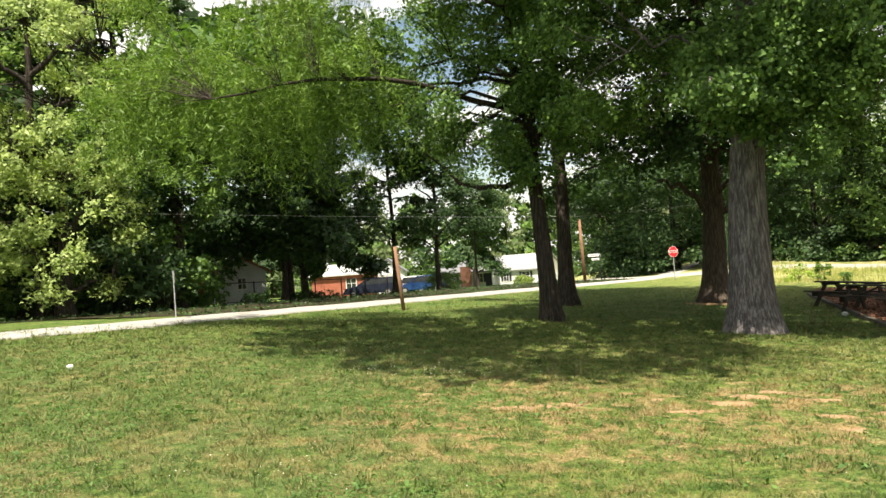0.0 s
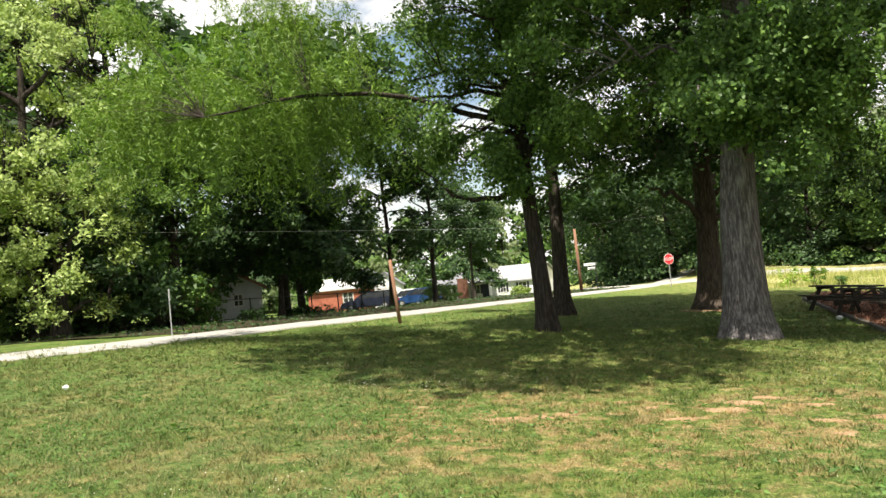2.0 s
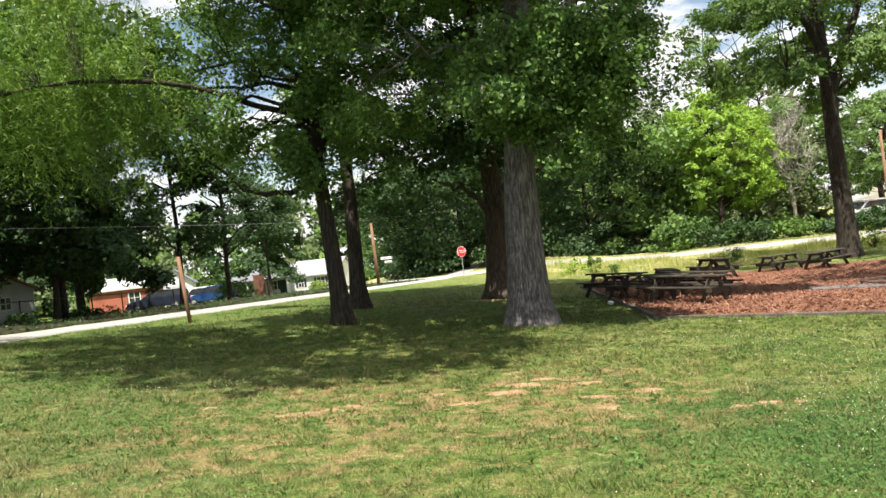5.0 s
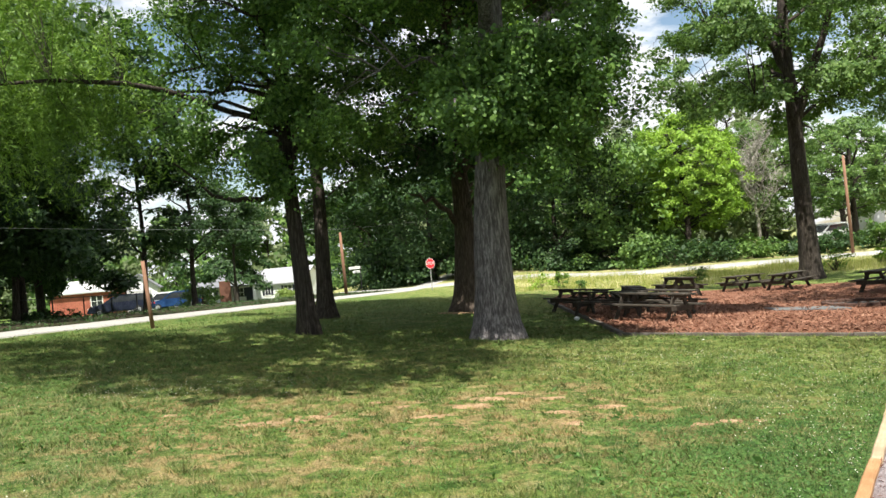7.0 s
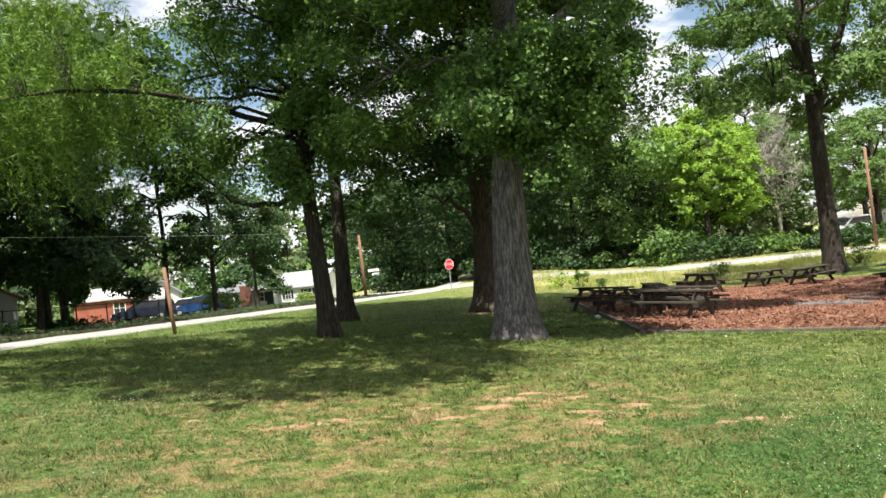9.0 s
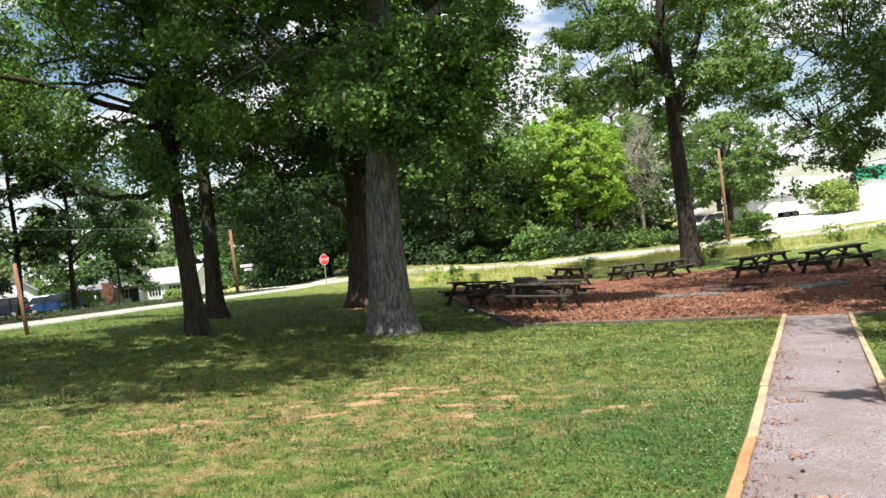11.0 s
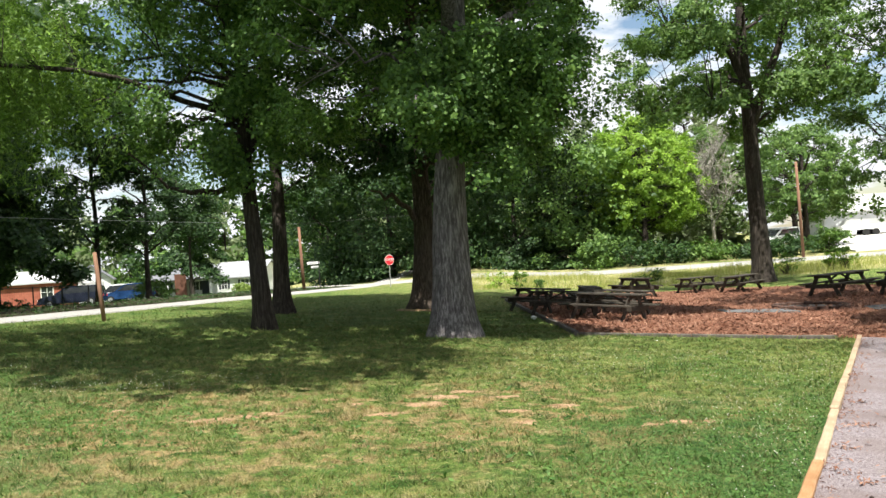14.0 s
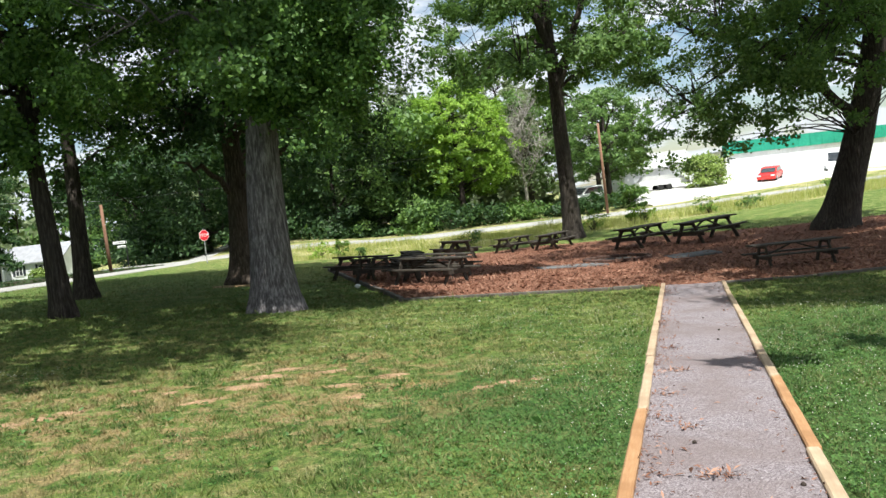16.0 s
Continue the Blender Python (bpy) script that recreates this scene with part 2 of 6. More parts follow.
# LEAF_DARK holds the shade of the yards and wood edge in its colour
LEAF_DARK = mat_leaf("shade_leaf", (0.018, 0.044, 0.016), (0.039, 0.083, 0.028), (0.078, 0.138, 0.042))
LEAF_OAK = mat_leaf("oak_leaf", (0.053, 0.110, 0.031), (0.108, 0.192, 0.049), (0.184, 0.286, 0.074))
LEAF_GREY = mat_leaf("grey_green_leaf", (0.085, 0.120, 0.058), (0.140, 0.185, 0.085), (0.210, 0.255, 0.125))
STRAW = mat_leaf("tall_grass", (0.200, 0.260, 0.050), (0.420, 0.440, 0.150), (0.680, 0.600, 0.360), 0.45, 0.6)
FLOWER = mat_plain("clover_flower", (0.55, 0.55, 0.44), (0.70, 0.70, 0.60), 40.0, 0.8, 0.0)
WHITE_PAINT = mat_plain("white_siding", (0.70, 0.71, 0.73), (0.82, 0.82, 0.82), 5.0, 0.6, 0.05)
BLUE_PAINT = mat_plain("pale_blue_siding", (0.62, 0.65, 0.69), (0.72, 0.74, 0.77), 5.0, 0.6, 0.05)
GREY_SHINGLE = mat_plain("grey_shingle", (0.13, 0.135, 0.15), (0.20, 0.205, 0.22), 9.0, 0.85, 0.2)
PALE_SHINGLE = mat_plain("pale_shingle", (0.24, 0.245, 0.26), (0.34, 0.345, 0.36), 9.0, 0.8, 0.2)
WHITE_ROOF = mat_plain("white_roof", (0.40, 0.40, 0.40), (0.52, 0.52, 0.51), 4.0, 0.6, 0.05)
RED_ROOF = mat_plain("faded_red_roof", (0.38, 0.14, 0.11), (0.50, 0.22, 0.18), 5.0, 0.7, 0.1)
GREEN_ROOF = mat_plain("green_metal_roof", (0.02, 0.23, 0.15), (0.04, 0.32, 0.21), 3.0, 0.45, 0.05)
OLD_BRICK = mat_plain("aged_brown_brick", (0.11, 0.05, 0.035), (0.20, 0.095, 0.065), 9.0, 0.9, 0.1)
BRICK = mat_plain("orange_brick", (0.29, 0.085, 0.055), (0.40, 0.14, 0.09), 9.0, 0.85, 0.1)
BROWN_BOARD = mat_plain("brown_board", (0.24, 0.09, 0.06), (0.34, 0.14, 0.09), 9.0, 0.8, 0.1)
DARK_GLASS = mat_plain("dark_window", (0.02, 0.025, 0.03), (0.05, 0.055, 0.06), 2.0, 0.08, 0.0, spec=0.6)
SHUTTER = mat_plain("dark_shutter", (0.02, 0.025, 0.035), (0.04, 0.045, 0.06), 9.0, 0.6, 0.1)
POLE_WOOD = mat_plain("creosoted_pole", (0.175, 0.092, 0.058), (0.28, 0.16, 0.105), 8.0, 0.9, 0.3, stretch=(3, 3, 0.3))
STEEL = mat_plain("galvanised_steel", (0.36, 0.37, 0.38), (0.50, 0.51, 0.52), 12.0, 0.5, 0.05, 0.6)
SIGN_RED = mat_plain("sign_red", (0.62, 0.02, 0.035), (0.70, 0.03, 0.05), 3.0, 0.45, 0.0)
SIGN_WHITE = mat_plain("sign_white", (0.80, 0.80, 0.80), (0.86, 0.86, 0.86), 3.0, 0.45, 0.0)
SIGN_BACK = mat_plain("weathered_sign_back", (0.28, 0.29, 0.29), (0.40, 0.41, 0.41), 6.0, 0.6, 0.05, 0.3)
DARK_STEEL = mat_plain("dark_steel", (0.02, 0.02, 0.022), (0.05, 0.05, 0.05), 12.0, 0.6, 0.05, 0.3)
CAR_RED = mat_plain("red_car_paint", (0.60, 0.025, 0.02), (0.68, 0.04, 0.03), 2.0, 0.25, 0.0, spec=0.6)
CAR_BLUE = mat_plain("blue_car_paint", (0.007, 0.025, 0.080), (0.03, 0.08, 0.22), 2.0, 0.22, 0.0, spec=0.6)
CAR_DARK = mat_plain("dark_car_paint", (0.012, 0.016, 0.03), (0.025, 0.03, 0.05), 2.0, 0.22, 0.0, spec=0.6)
CAR_WHITE = mat_plain("white_car_paint", (0.72, 0.73, 0.74), (0.80, 0.80, 0.80), 2.0, 0.3, 0.0, spec=0.6)
RUBBER = mat_plain("tyre_rubber", (0.015, 0.015, 0.015), (0.03, 0.03, 0.03), 20.0, 0.85, 0.1)
CONCRETE = mat_plain("grey_concrete", (0.101, 0.105, 0.109), (0.148, 0.148, 0.148), 7.0, 0.9, 0.2)
STONE = mat_plain("ring_stone", (0.060, 0.034, 0.026), (0.130, 0.074, 0.056), 7.0, 0.9, 0.4)
# soil beyond the lane, darkened to stand in for tree shade
SHADED_SOIL = mat_grit("litter_soil", ((0.016, 0.013, 0.009), (0.030, 0.023, 0.015), (0.048, 0.038, 0.023), (0.024, 0.034, 0.013)), 22.0, (0.022, 0.030, 0.012))
PALE_LOT = mat_grit("pale_gravel_lot", ((0.476, 0.459, 0.425), (0.561, 0.544, 0.510), (0.629, 0.612, 0.578)), 20.0)

# ---- land ----
def soft(v, k):
    return k * np.logaddexp(0, np.asarray(v, float) / k)


def ease(v, a, b):
    u = np.clip((np.asarray(v, float) - a) / (b - a), 0, 1)
    return u * u * (3 - 2 * u)


def tame(v, reach, more):
    """Keeps v up to reach, then lets it level out."""
    a = np.abs(v)
    return np.where(a < reach, v, np.sign(v) * (reach + more * (1 - np.exp(-(np.maximum(a, reach) - reach) / more))))


def road_x(y):
    """The lane's edge towards the lawn."""
    return -8.8 + 0.565 * (np.asarray(y, float) - 17.2)


def land(x, y):
    """The height of the ground: a lawn that falls gently to the east, a steeper bank beyond the mulch, a fall behind the lane."""
    x, y = np.asarray(x, float), np.asarray(y, float)
    z = -0.0675 * tame(x, 60, 40) + 0.0095 * tame(y, 110, 30)
    z = z + 0.10 * np.minimum(soft(x - 0.25 * y - 16.5, 1.5), 48)
    z = z + 0.06 * np.minimum(soft(y - 44, 2.0), 26) * ease(x, 15, 29)
    near = np.exp(-(x * x + y * y) / 1800)
    z = z + near * 0.011 * (np.sin(1.7 * x + 0.6 * y + 1.1 * np.sin(0.9 * y)) + np.sin(1.9 * y - 0.8 * x + 1.3 * np.sin(1.1 * x)) + 0.6 * np.sin(3.9 * x + 2.1 * y) * np.sin(3.3 * y - 1.2 * x))
    r = np.minimum((road_x(y) - x) * 0.87, 60)
    return z - 0.085 * soft(r - 5.5, 2.0)


# ---- mesh helpers ----
def mesh_from(name, verts, faces, material, smooth=False):
    me = bpy.data.meshes.new(name)
    me.from_pydata([tuple(v) for v in verts], [], faces)
    me.materials.append(material)
    if smooth:
        me.polygons.foreach_set("use_smooth", [True] * len(me.polygons))
    me.update()
    return me


def mesh_arrays(name, verts, corners, material, smooth=False):
    """A mesh from arrays: verts (n, 3) and faces that all have the same number of corners (m, k)."""
    me = bpy.data.meshes.new(name)
    m, k = corners.shape
    me.vertices.add(len(verts))
    me.vertices.foreach_set("co", np.ascontiguousarray(verts, np.float32).ravel())
    me.loops.add(m * k)
    me.loops.foreach_set("vertex_index", np.ascontiguousarray(corners, np.int32).ravel())
    me.polygons.add(m)
    me.polygons.foreach_set("loop_start", np.arange(0, m * k, k, dtype=np.int32))
    if smooth:
        me.polygons.foreach_set("use_smooth", np.ones(m, bool))
    me.materials.append(material)
    me.update(calc_edges=True)
    me.validate()
    return me


def empty(name, x, y, z=None, turn=0.0):
    ob = new(name)
    ob.empty_display_size = 0.2
    ob.matrix_world = pose(x, y, float(land(x, y)) if z is None else z, 0, 0, turn)
    return ob


def child(name, me, parent, m=None, label=""):
    """Links a mesh as one part under a thing, at a pose in the thing's own space."""
    ob = new(name, me)
    ob.parent = parent
    if m is not None:
        ob.matrix_basis = m
    return tagged(ob, label) if label else ob


def part(name, bm, material, parent, label="", m=None, smooth=False):
    me = bpy.data.meshes.new(name)
    bm.to_mesh(me)
    bm.free()
    me.materials.append(material)
    if smooth:
        me.polygons.foreach_set("use_smooth", [True] * len(me.polygons))
    return child(name, me, parent, m, label)


def box(sx, sy, sz, bevel=0.0, at=(0, 0, 0), bm=None, turn=None):
    """A box with its centre at a place, its edges rounded off."""
    one = bmesh.new()
    bmesh.ops.create_cube(one, size=1)
    bmesh.ops.scale(one, vec=(sx, sy, sz), verts=one.verts)
    if bevel:
        bmesh.ops.bevel(one, geom=list(one.edges), offset=bevel, segments=1, affect="EDGES")
    m = Matrix.Translation(at) @ (turn if turn is not None else Matrix())
    bmesh.ops.transform(one, matrix=m, verts=one.verts)
    if bm is None:
        return one
    me = bpy.data.meshes.new("tmp")
    one.to_mesh(me)
    one.free()
    bm.from_mesh(me)
    bpy.data.meshes.remove(me)
    return bm


def rod(a, b, r0, r1=None, sides=8, bm=None):
    """A tapered round bar from a to b."""
    bm = bm or bmesh.new()
    a, b = Vector(a), Vector(b)
    q = (b - a).to_track_quat("Z", "Y").to_matrix().to_4x4()
    bmesh.ops.create_cone(bm, cap_ends=True, segments=sides, radius1=r0, radius2=r0 if r1 is None else r1, depth=(b - a).length,
                          matrix=Matrix.Translation((a + b) / 2) @ q)
    return bm


def prism(outline, depth, axis="y"):
    """A flat outline of (x, z) pairs, drawn out along y about its middle."""
    bm = bmesh.new()
    front = [bm.verts.new((x, -depth / 2, z)) for x, z in outline]
    back = [bm.verts.new((x, depth / 2, z)) for x, z in outline]
    bm.faces.new(front)
    bm.faces.new(back[::-1])
    for k in range(len(outline)):
        j = (k + 1) % len(outline)
        bm.faces.new((front[k], back[k], back[j], front[j]))
    bmesh.ops.recalc_face_normals(bm, faces=bm.faces)
    return bm


def sheet(line_a, line_b, steps, lift, across=6, rough=0.0, drop=0.12):
    """A thin slab over the land between two lines of points, with its sides let into the ground."""
    verts, faces = [], []
    rng = np.random.default_rng(5)
    for k in range(steps + 1):
        u = k / steps
        a, b = line_a(u), line_b(u)
        for j in range(-1, across + 2):
            w = min(max(j / across, 0), 1)
            x, y = a[0] + (b[0] - a[0]) * w, a[1] + (b[1] - a[1]) * w
            z = float(land(x, y)) + (lift + rng.normal() * rough if 0 <= j <= across else -drop)
            verts.append((x, y, z))
    n = across + 3
    for k in range(steps):
        for j in range(n - 1):
            faces.append((k * n + j, k * n + j + 1, (k + 1) * n + j + 1, (k + 1) * n + j))
    return verts, faces


# ---- ground, lane, field road ----
def axis_steps():
    fine = np.arange(-14, 34.01, 0.4)
    right = 34 + np.cumsum(np.geomspace(0.4, 90, 46))
    left = -14 - np.cumsum(np.geomspace(0.4, 90, 46))
    return np.concatenate([left[::-1], fine, right])


gx, gy = axis_steps(), axis_steps() + 6.0
gxx, gyy = np.meshgrid(gx, gy)
gz = land(gxx, gyy)
nx = len(gx)
ii = np.arange((len(gy) - 1) * nx).reshape(-1, nx)[:, :-1].ravel()
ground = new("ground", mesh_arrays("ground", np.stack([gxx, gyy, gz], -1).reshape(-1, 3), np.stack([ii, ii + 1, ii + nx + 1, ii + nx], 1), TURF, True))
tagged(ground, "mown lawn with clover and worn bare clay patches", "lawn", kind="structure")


# bare clay where the turf is worn through: (x, y, half length, half width)
BARE = [(0.79, 8.66, 0.40, 0.17), (1.18, 8.78, 0.22, 0.12), (1.45, 8.92, 0.20, 0.12), (-0.21, 9.66, 0.13, 0.09), (2.18, 9.66, 0.16, 0.12), (2.42, 9.26, 0.13, 0.10), (2.50, 8.45, 0.28, 0.14),
        (3.18, 8.85, 0.36, 0.22), (3.45, 9.25, 0.34, 0.20), (3.85, 9.55, 0.26, 0.13), (4.22, 9.0, 0.26, 0.10), (4.60, 8.28, 0.32, 0.14), (3.98, 8.18, 0.32, 0.12), (3.82, 7.58, 0.20, 0.12),
        (4.87, 6.97, 0.15, 0.09), (5.22, 6.95, 0.20, 0.09), (5.50, 6.85, 0.14, 0.08), (9.3, 27.9, 1.2, 0.66), (8.6, 28.3, 0.64, 0.48)]
for k, (bx, by, ba, bb) in enumerate((p[0], p[1], p[2] * 0.78, p[3] * 0.82) for p in BARE):
    rows_v, rows_f, n_r = [(bx, by, float(land(bx, by)) + 0.016)], [], 28
    for ring_k, (share, lift) in enumerate(((0.5, 0.014), (0.72, 0.010), (0.86, -0.02))):
        for j in range(n_r):
            a = 2 * math.pi * j / n_r
            rag = 0.92 + 0.9 * noise.noise((math.cos(a) * 1.4 + k * 3.1, math.sin(a) * 1.4, 0.3)) + 0.75 * noise.noise((math.cos(a) * 4 + k, math.sin(a) * 4, 1.7))
            px = bx + (ba * math.cos(a) * 0.98 + bb * math.sin(a) * 0.35) * share * rag
            py = by + (bb * math.sin(a) - ba * math.cos(a) * 0.22) * share * rag
            rows_v.append((px, py, float(land(px, py)) + lift))
    for j in range(n_r):
        rows_f.append((0, 1 + j, 1 + (j + 1) % n_r))
        for q in range(2):
            i0, i1 = 1 + q * n_r + j, 1 + q * n_r + (j + 1) % n_r
            rows_f.append((i0, i0 + n_r, i1 + n_r, i1))
    child("bare_patch", mesh_from("bare_patch", rows_v, rows_f, CLAY, True), ground)


def lane_edge(off):
    def at(u):
        y = -40 + 150 * u
        return float(road_x(y)) - off * 1.15, y
    return at


v, f = sheet(lane_edge(0.0), lane_edge(1.9), 150, 0.03)
lane = tagged(new("road_lane", mesh_from("road_lane", v, f, ASPHALT, True)), "narrow sun-bleached asphalt lane beside the lawn", "road", kind="structure")


def verge_edge(off):
    def at(u):
        y = 24 + 39 * u
        return float(road_x(y)) - off * 1.15 - 0.35 * math.sin(1.3 * y) * (off > 4), y
    return at


# dark sheet where the yard trees' shade would lie
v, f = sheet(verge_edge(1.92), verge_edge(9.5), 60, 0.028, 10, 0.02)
tagged(new("verge_soil", mesh_from("verge_soil", v, f, SHADED_SOIL, True)), "verge soil with the yard tree shade put into its colour", "soil", kind="structure")

FIELD_A, FIELD_B = (11.0, 67.5), (110.0, 9.5)


def field_edge(off):
    def at(u):
        dx, dy = FIELD_B[0] - FIELD_A[0], FIELD_B[1] - FIELD_A[1]
        q = math.hypot(dx, dy)
        return FIELD_A[0] + dx * u - dy / q * off, FIELD_A[1] + dy * u + dx / q * off
    return at


v, f = sheet(field_edge(0.0), field_edge(3.2), 110, 0.05)
tagged(new("road_field", mesh_from("road_field", v, f, ASPHALT, True)), "pale asphalt road behind the tall grass", "road", kind="structure")

# ---- gravel path and mulch bed ----
P0, P1 = Vector((1.2, 1.46)), Vector((14.75, 13.75))     # the path's left edge, from near to the bed
PDIR = (P1 - P0).normalized()
PSIDE = Vector((PDIR.y, -PDIR.x))


def path_wide(d):
    return 1.07 + 0.0126 * d


def path_edge(off):
    def at(u):
        p = P0 + (P1 - P0) * (u * 1.035) + PSIDE * (off * path_wide(u * 1.035 * (P1 - P0).length))
        return p.x, p.y
    return at


v, f = sheet(path_edge(0.0), path_edge(1.0), 160, 0.035, 14, 0.004)
tagged(new("pavement", mesh_from("pavement", v, f, GRAVEL, True)), "path of compacted pale crushed stone between timbers", "path", kind="structure")

BED = [(9.3, 16.6), (14.1, 13.75), (15.6, 12.9), (19.3, 11.1), (26.0, 8.2), (33.0, 9.5), (35.5, 16.0), (31.5, 23.0), (30.0, 31.0), (29.0, 35.5), (24.0, 40.5), (19.0, 41.0), (15.2, 34.0)]


def inside_bed(x, y):
    hit = np.zeros(np.shape(x), bool)
    for (ax, ay), (bx, by) in zip(BED, BED[1:] + BED[:1]):
        cross = (ay > y) != (by > y)
        hit ^= cross & (x < (bx - ax) * (y - ay) / (by - ay + 1e-9) + ax)
    return hit


def bed_sheet():
    cx, cy = sum(p[0] for p in BED) / len(BED), sum(p[1] for p in BED) / len(BED)
    rim = []
    for (ax, ay), (bx, by) in zip(BED, BED[1:] + BED[:1]):
        for k in range(8):
            rim.append((ax + (bx - ax) * k / 8, ay + (by - ay) * k / 8))
    rings, verts, faces = 24, [], []
    for r in range(rings + 1):
        w = r / rings
        for x, y in rim:
            px, py = cx + (x - cx) * w, cy + (y - cy) * w
            verts.append((px, py, float(land(px, py)) + (0.055 + 0.03 * noise.noise((px * 0.8, py * 0.8, 2.0)) if r < rings else 0.045)))
    for x, y in rim:
        verts.append((x, y, float(land(x, y)) - 0.1))
    n = len(rim)
    for r in range(rings + 1):
        for k in range(n):
            faces.append((r * n + k, r * n + (k + 1) % n, (r + 1) * n + (k + 1) % n, (r + 1) * n + k)[::-1])
    return verts, faces


v, f = bed_sheet()
bed = tagged(new("mulch_bed", mesh_from("mulch_bed", v, f, MULCH, True)), "bed of reddish brown bark mulch round a fire ring", "mulch", kind="structure")

# ---- trees ----
def tube(path, radii, sides, verts, faces, ridge=0.0, seed=0.0):
    """Adds a bent, tapered tube to verts and faces."""
    first = len(verts)
    path = [Vector(p) for p in path]
    side = None
    for k, p in enumerate(path):
        way = (path[min(k + 1, len(path) - 1)] - path[max(k - 1, 0)]).normalized()
        if side is None:
            side = way.orthogonal().normalized()
        side = (side - way * side.dot(way)).normalized()
        other = way.cross(side)
        for j in range(sides):
            a = 2 * math.pi * j / sides
            r = radii[k]
            if ridge:
                r *= 1 + ridge * (noise.noise((math.cos(a) * 2.2, math.sin(a) * 2.2, p.z * 0.35 + seed)) + 0.5 * noise.noise((math.cos(a) * 6, math.sin(a) * 6, p.z * 0.8 + seed)))
            verts.append(p + (side * math.cos(a) + other * math.sin(a)) * r)
    for k in range(len(path) - 1):
        for j in range(sides):
            a, b = first + k * sides + j, first + k * sides + (j + 1) % sides
            faces.append((a, b, b + sides, a + sides))


def bend(a, b, sag, rng, n=7, wobble=0.0):
    """A bowed line from a to b; sag lifts (or drops) its middle."""
    a, b = np.asarray(a, float), np.asarray(b, float)
    out = []
    for k in range(n):
        u = k / (n - 1)
        p = a + (b - a) * u
        p[2] += sag * math.sin(math.pi * u)
        if 0 < k < n - 1:
            p = p + rng.normal(0, wobble, 3)
        out.append(p)
    return out


def leaves(centres, size, rng, faces_to, droop=0.35, level=0.6, long=1.0, spread=0.3, tri=False):
    """Leaf blades at the given places: four-cornered and slightly folded (three-cornered where tri), hanging by droop and turned by level towards faces_to."""
    n = len(centres)
    way = rng.normal(size=(n, 3))
    way[:, 2] = way[:, 2] * 0.6 - droop
    way /= np.linalg.norm(way, axis=1, keepdims=True)
    up = rng.normal(size=(n, 3)) * (1 - level) + faces_to * level
    side = np.cross(way, up)
    side /= np.linalg.norm(side, axis=1, keepdims=True) + 1e-9
    nor = np.cross(side, way)
    s = size * np.exp(rng.normal(0, spread, (n, 1)))
    ln, wd = s * long, s * 0.66 / long ** 0.5
    if tri:
        v = np.stack([centres + side * wd * 0.5, centres + way * ln - nor * ln * 0.1, centres - side * wd * 0.5 + way * ln * 0.2], 1).reshape(-1, 3)
        return v, np.arange(3 * n).reshape(n, 3)
    base = centres
    mid = centres + way * ln * 0.45
    tip = centres + way * ln - nor * ln * 0.12
    v = np.stack([base, mid + side * wd * 0.5 + nor * wd * 0.12, tip, mid - side * wd * 0.5 + nor * wd * 0.12], 1).reshape(-1, 3)
    return v, np.arange(4 * n).reshape(n, 4)


def clump_points(rng, count, radius, hang):
    """Places of leaves about one twig end: a handful of flat sprays with gaps between them, some of which hang."""
    sprays = max(4, int(radius * 8))
    d = rng.normal(size=(sprays, 3))
    d /= np.linalg.norm(d, axis=1, keepdims=True)
    mid = d * (0.25 + 0.75 * rng.random((sprays, 1)) ** 0.6) * radius * np.array([1, 1, 0.6])
    pick = rng.integers(0, sprays, count)
    e = rng.normal(size=(count, 3)) * radius * 0.24 * np.array([1, 1, 0.38])
    out = np.hypot(e[:, 0], e[:, 1])
    e[:, 2] -= 0.35 * out + hang * radius * rng.random(count) ** 2
    turn = rng.normal(size=(sprays, 3)) * 0.45 + d * 0.55
    turn[:, 2] = np.abs(turn[:, 2]) * 0.5 + 0.75
    turn /= np.linalg.norm(turn, axis=1, keepdims=True)
    return mid[pick] + e, turn[pick]


def shell_point(rng, inner=0.45):
    d = rng.normal(size=3)
    d /= np.linalg.norm(d)
    return d * (inner + (1 - inner) * rng.random() ** 0.6)


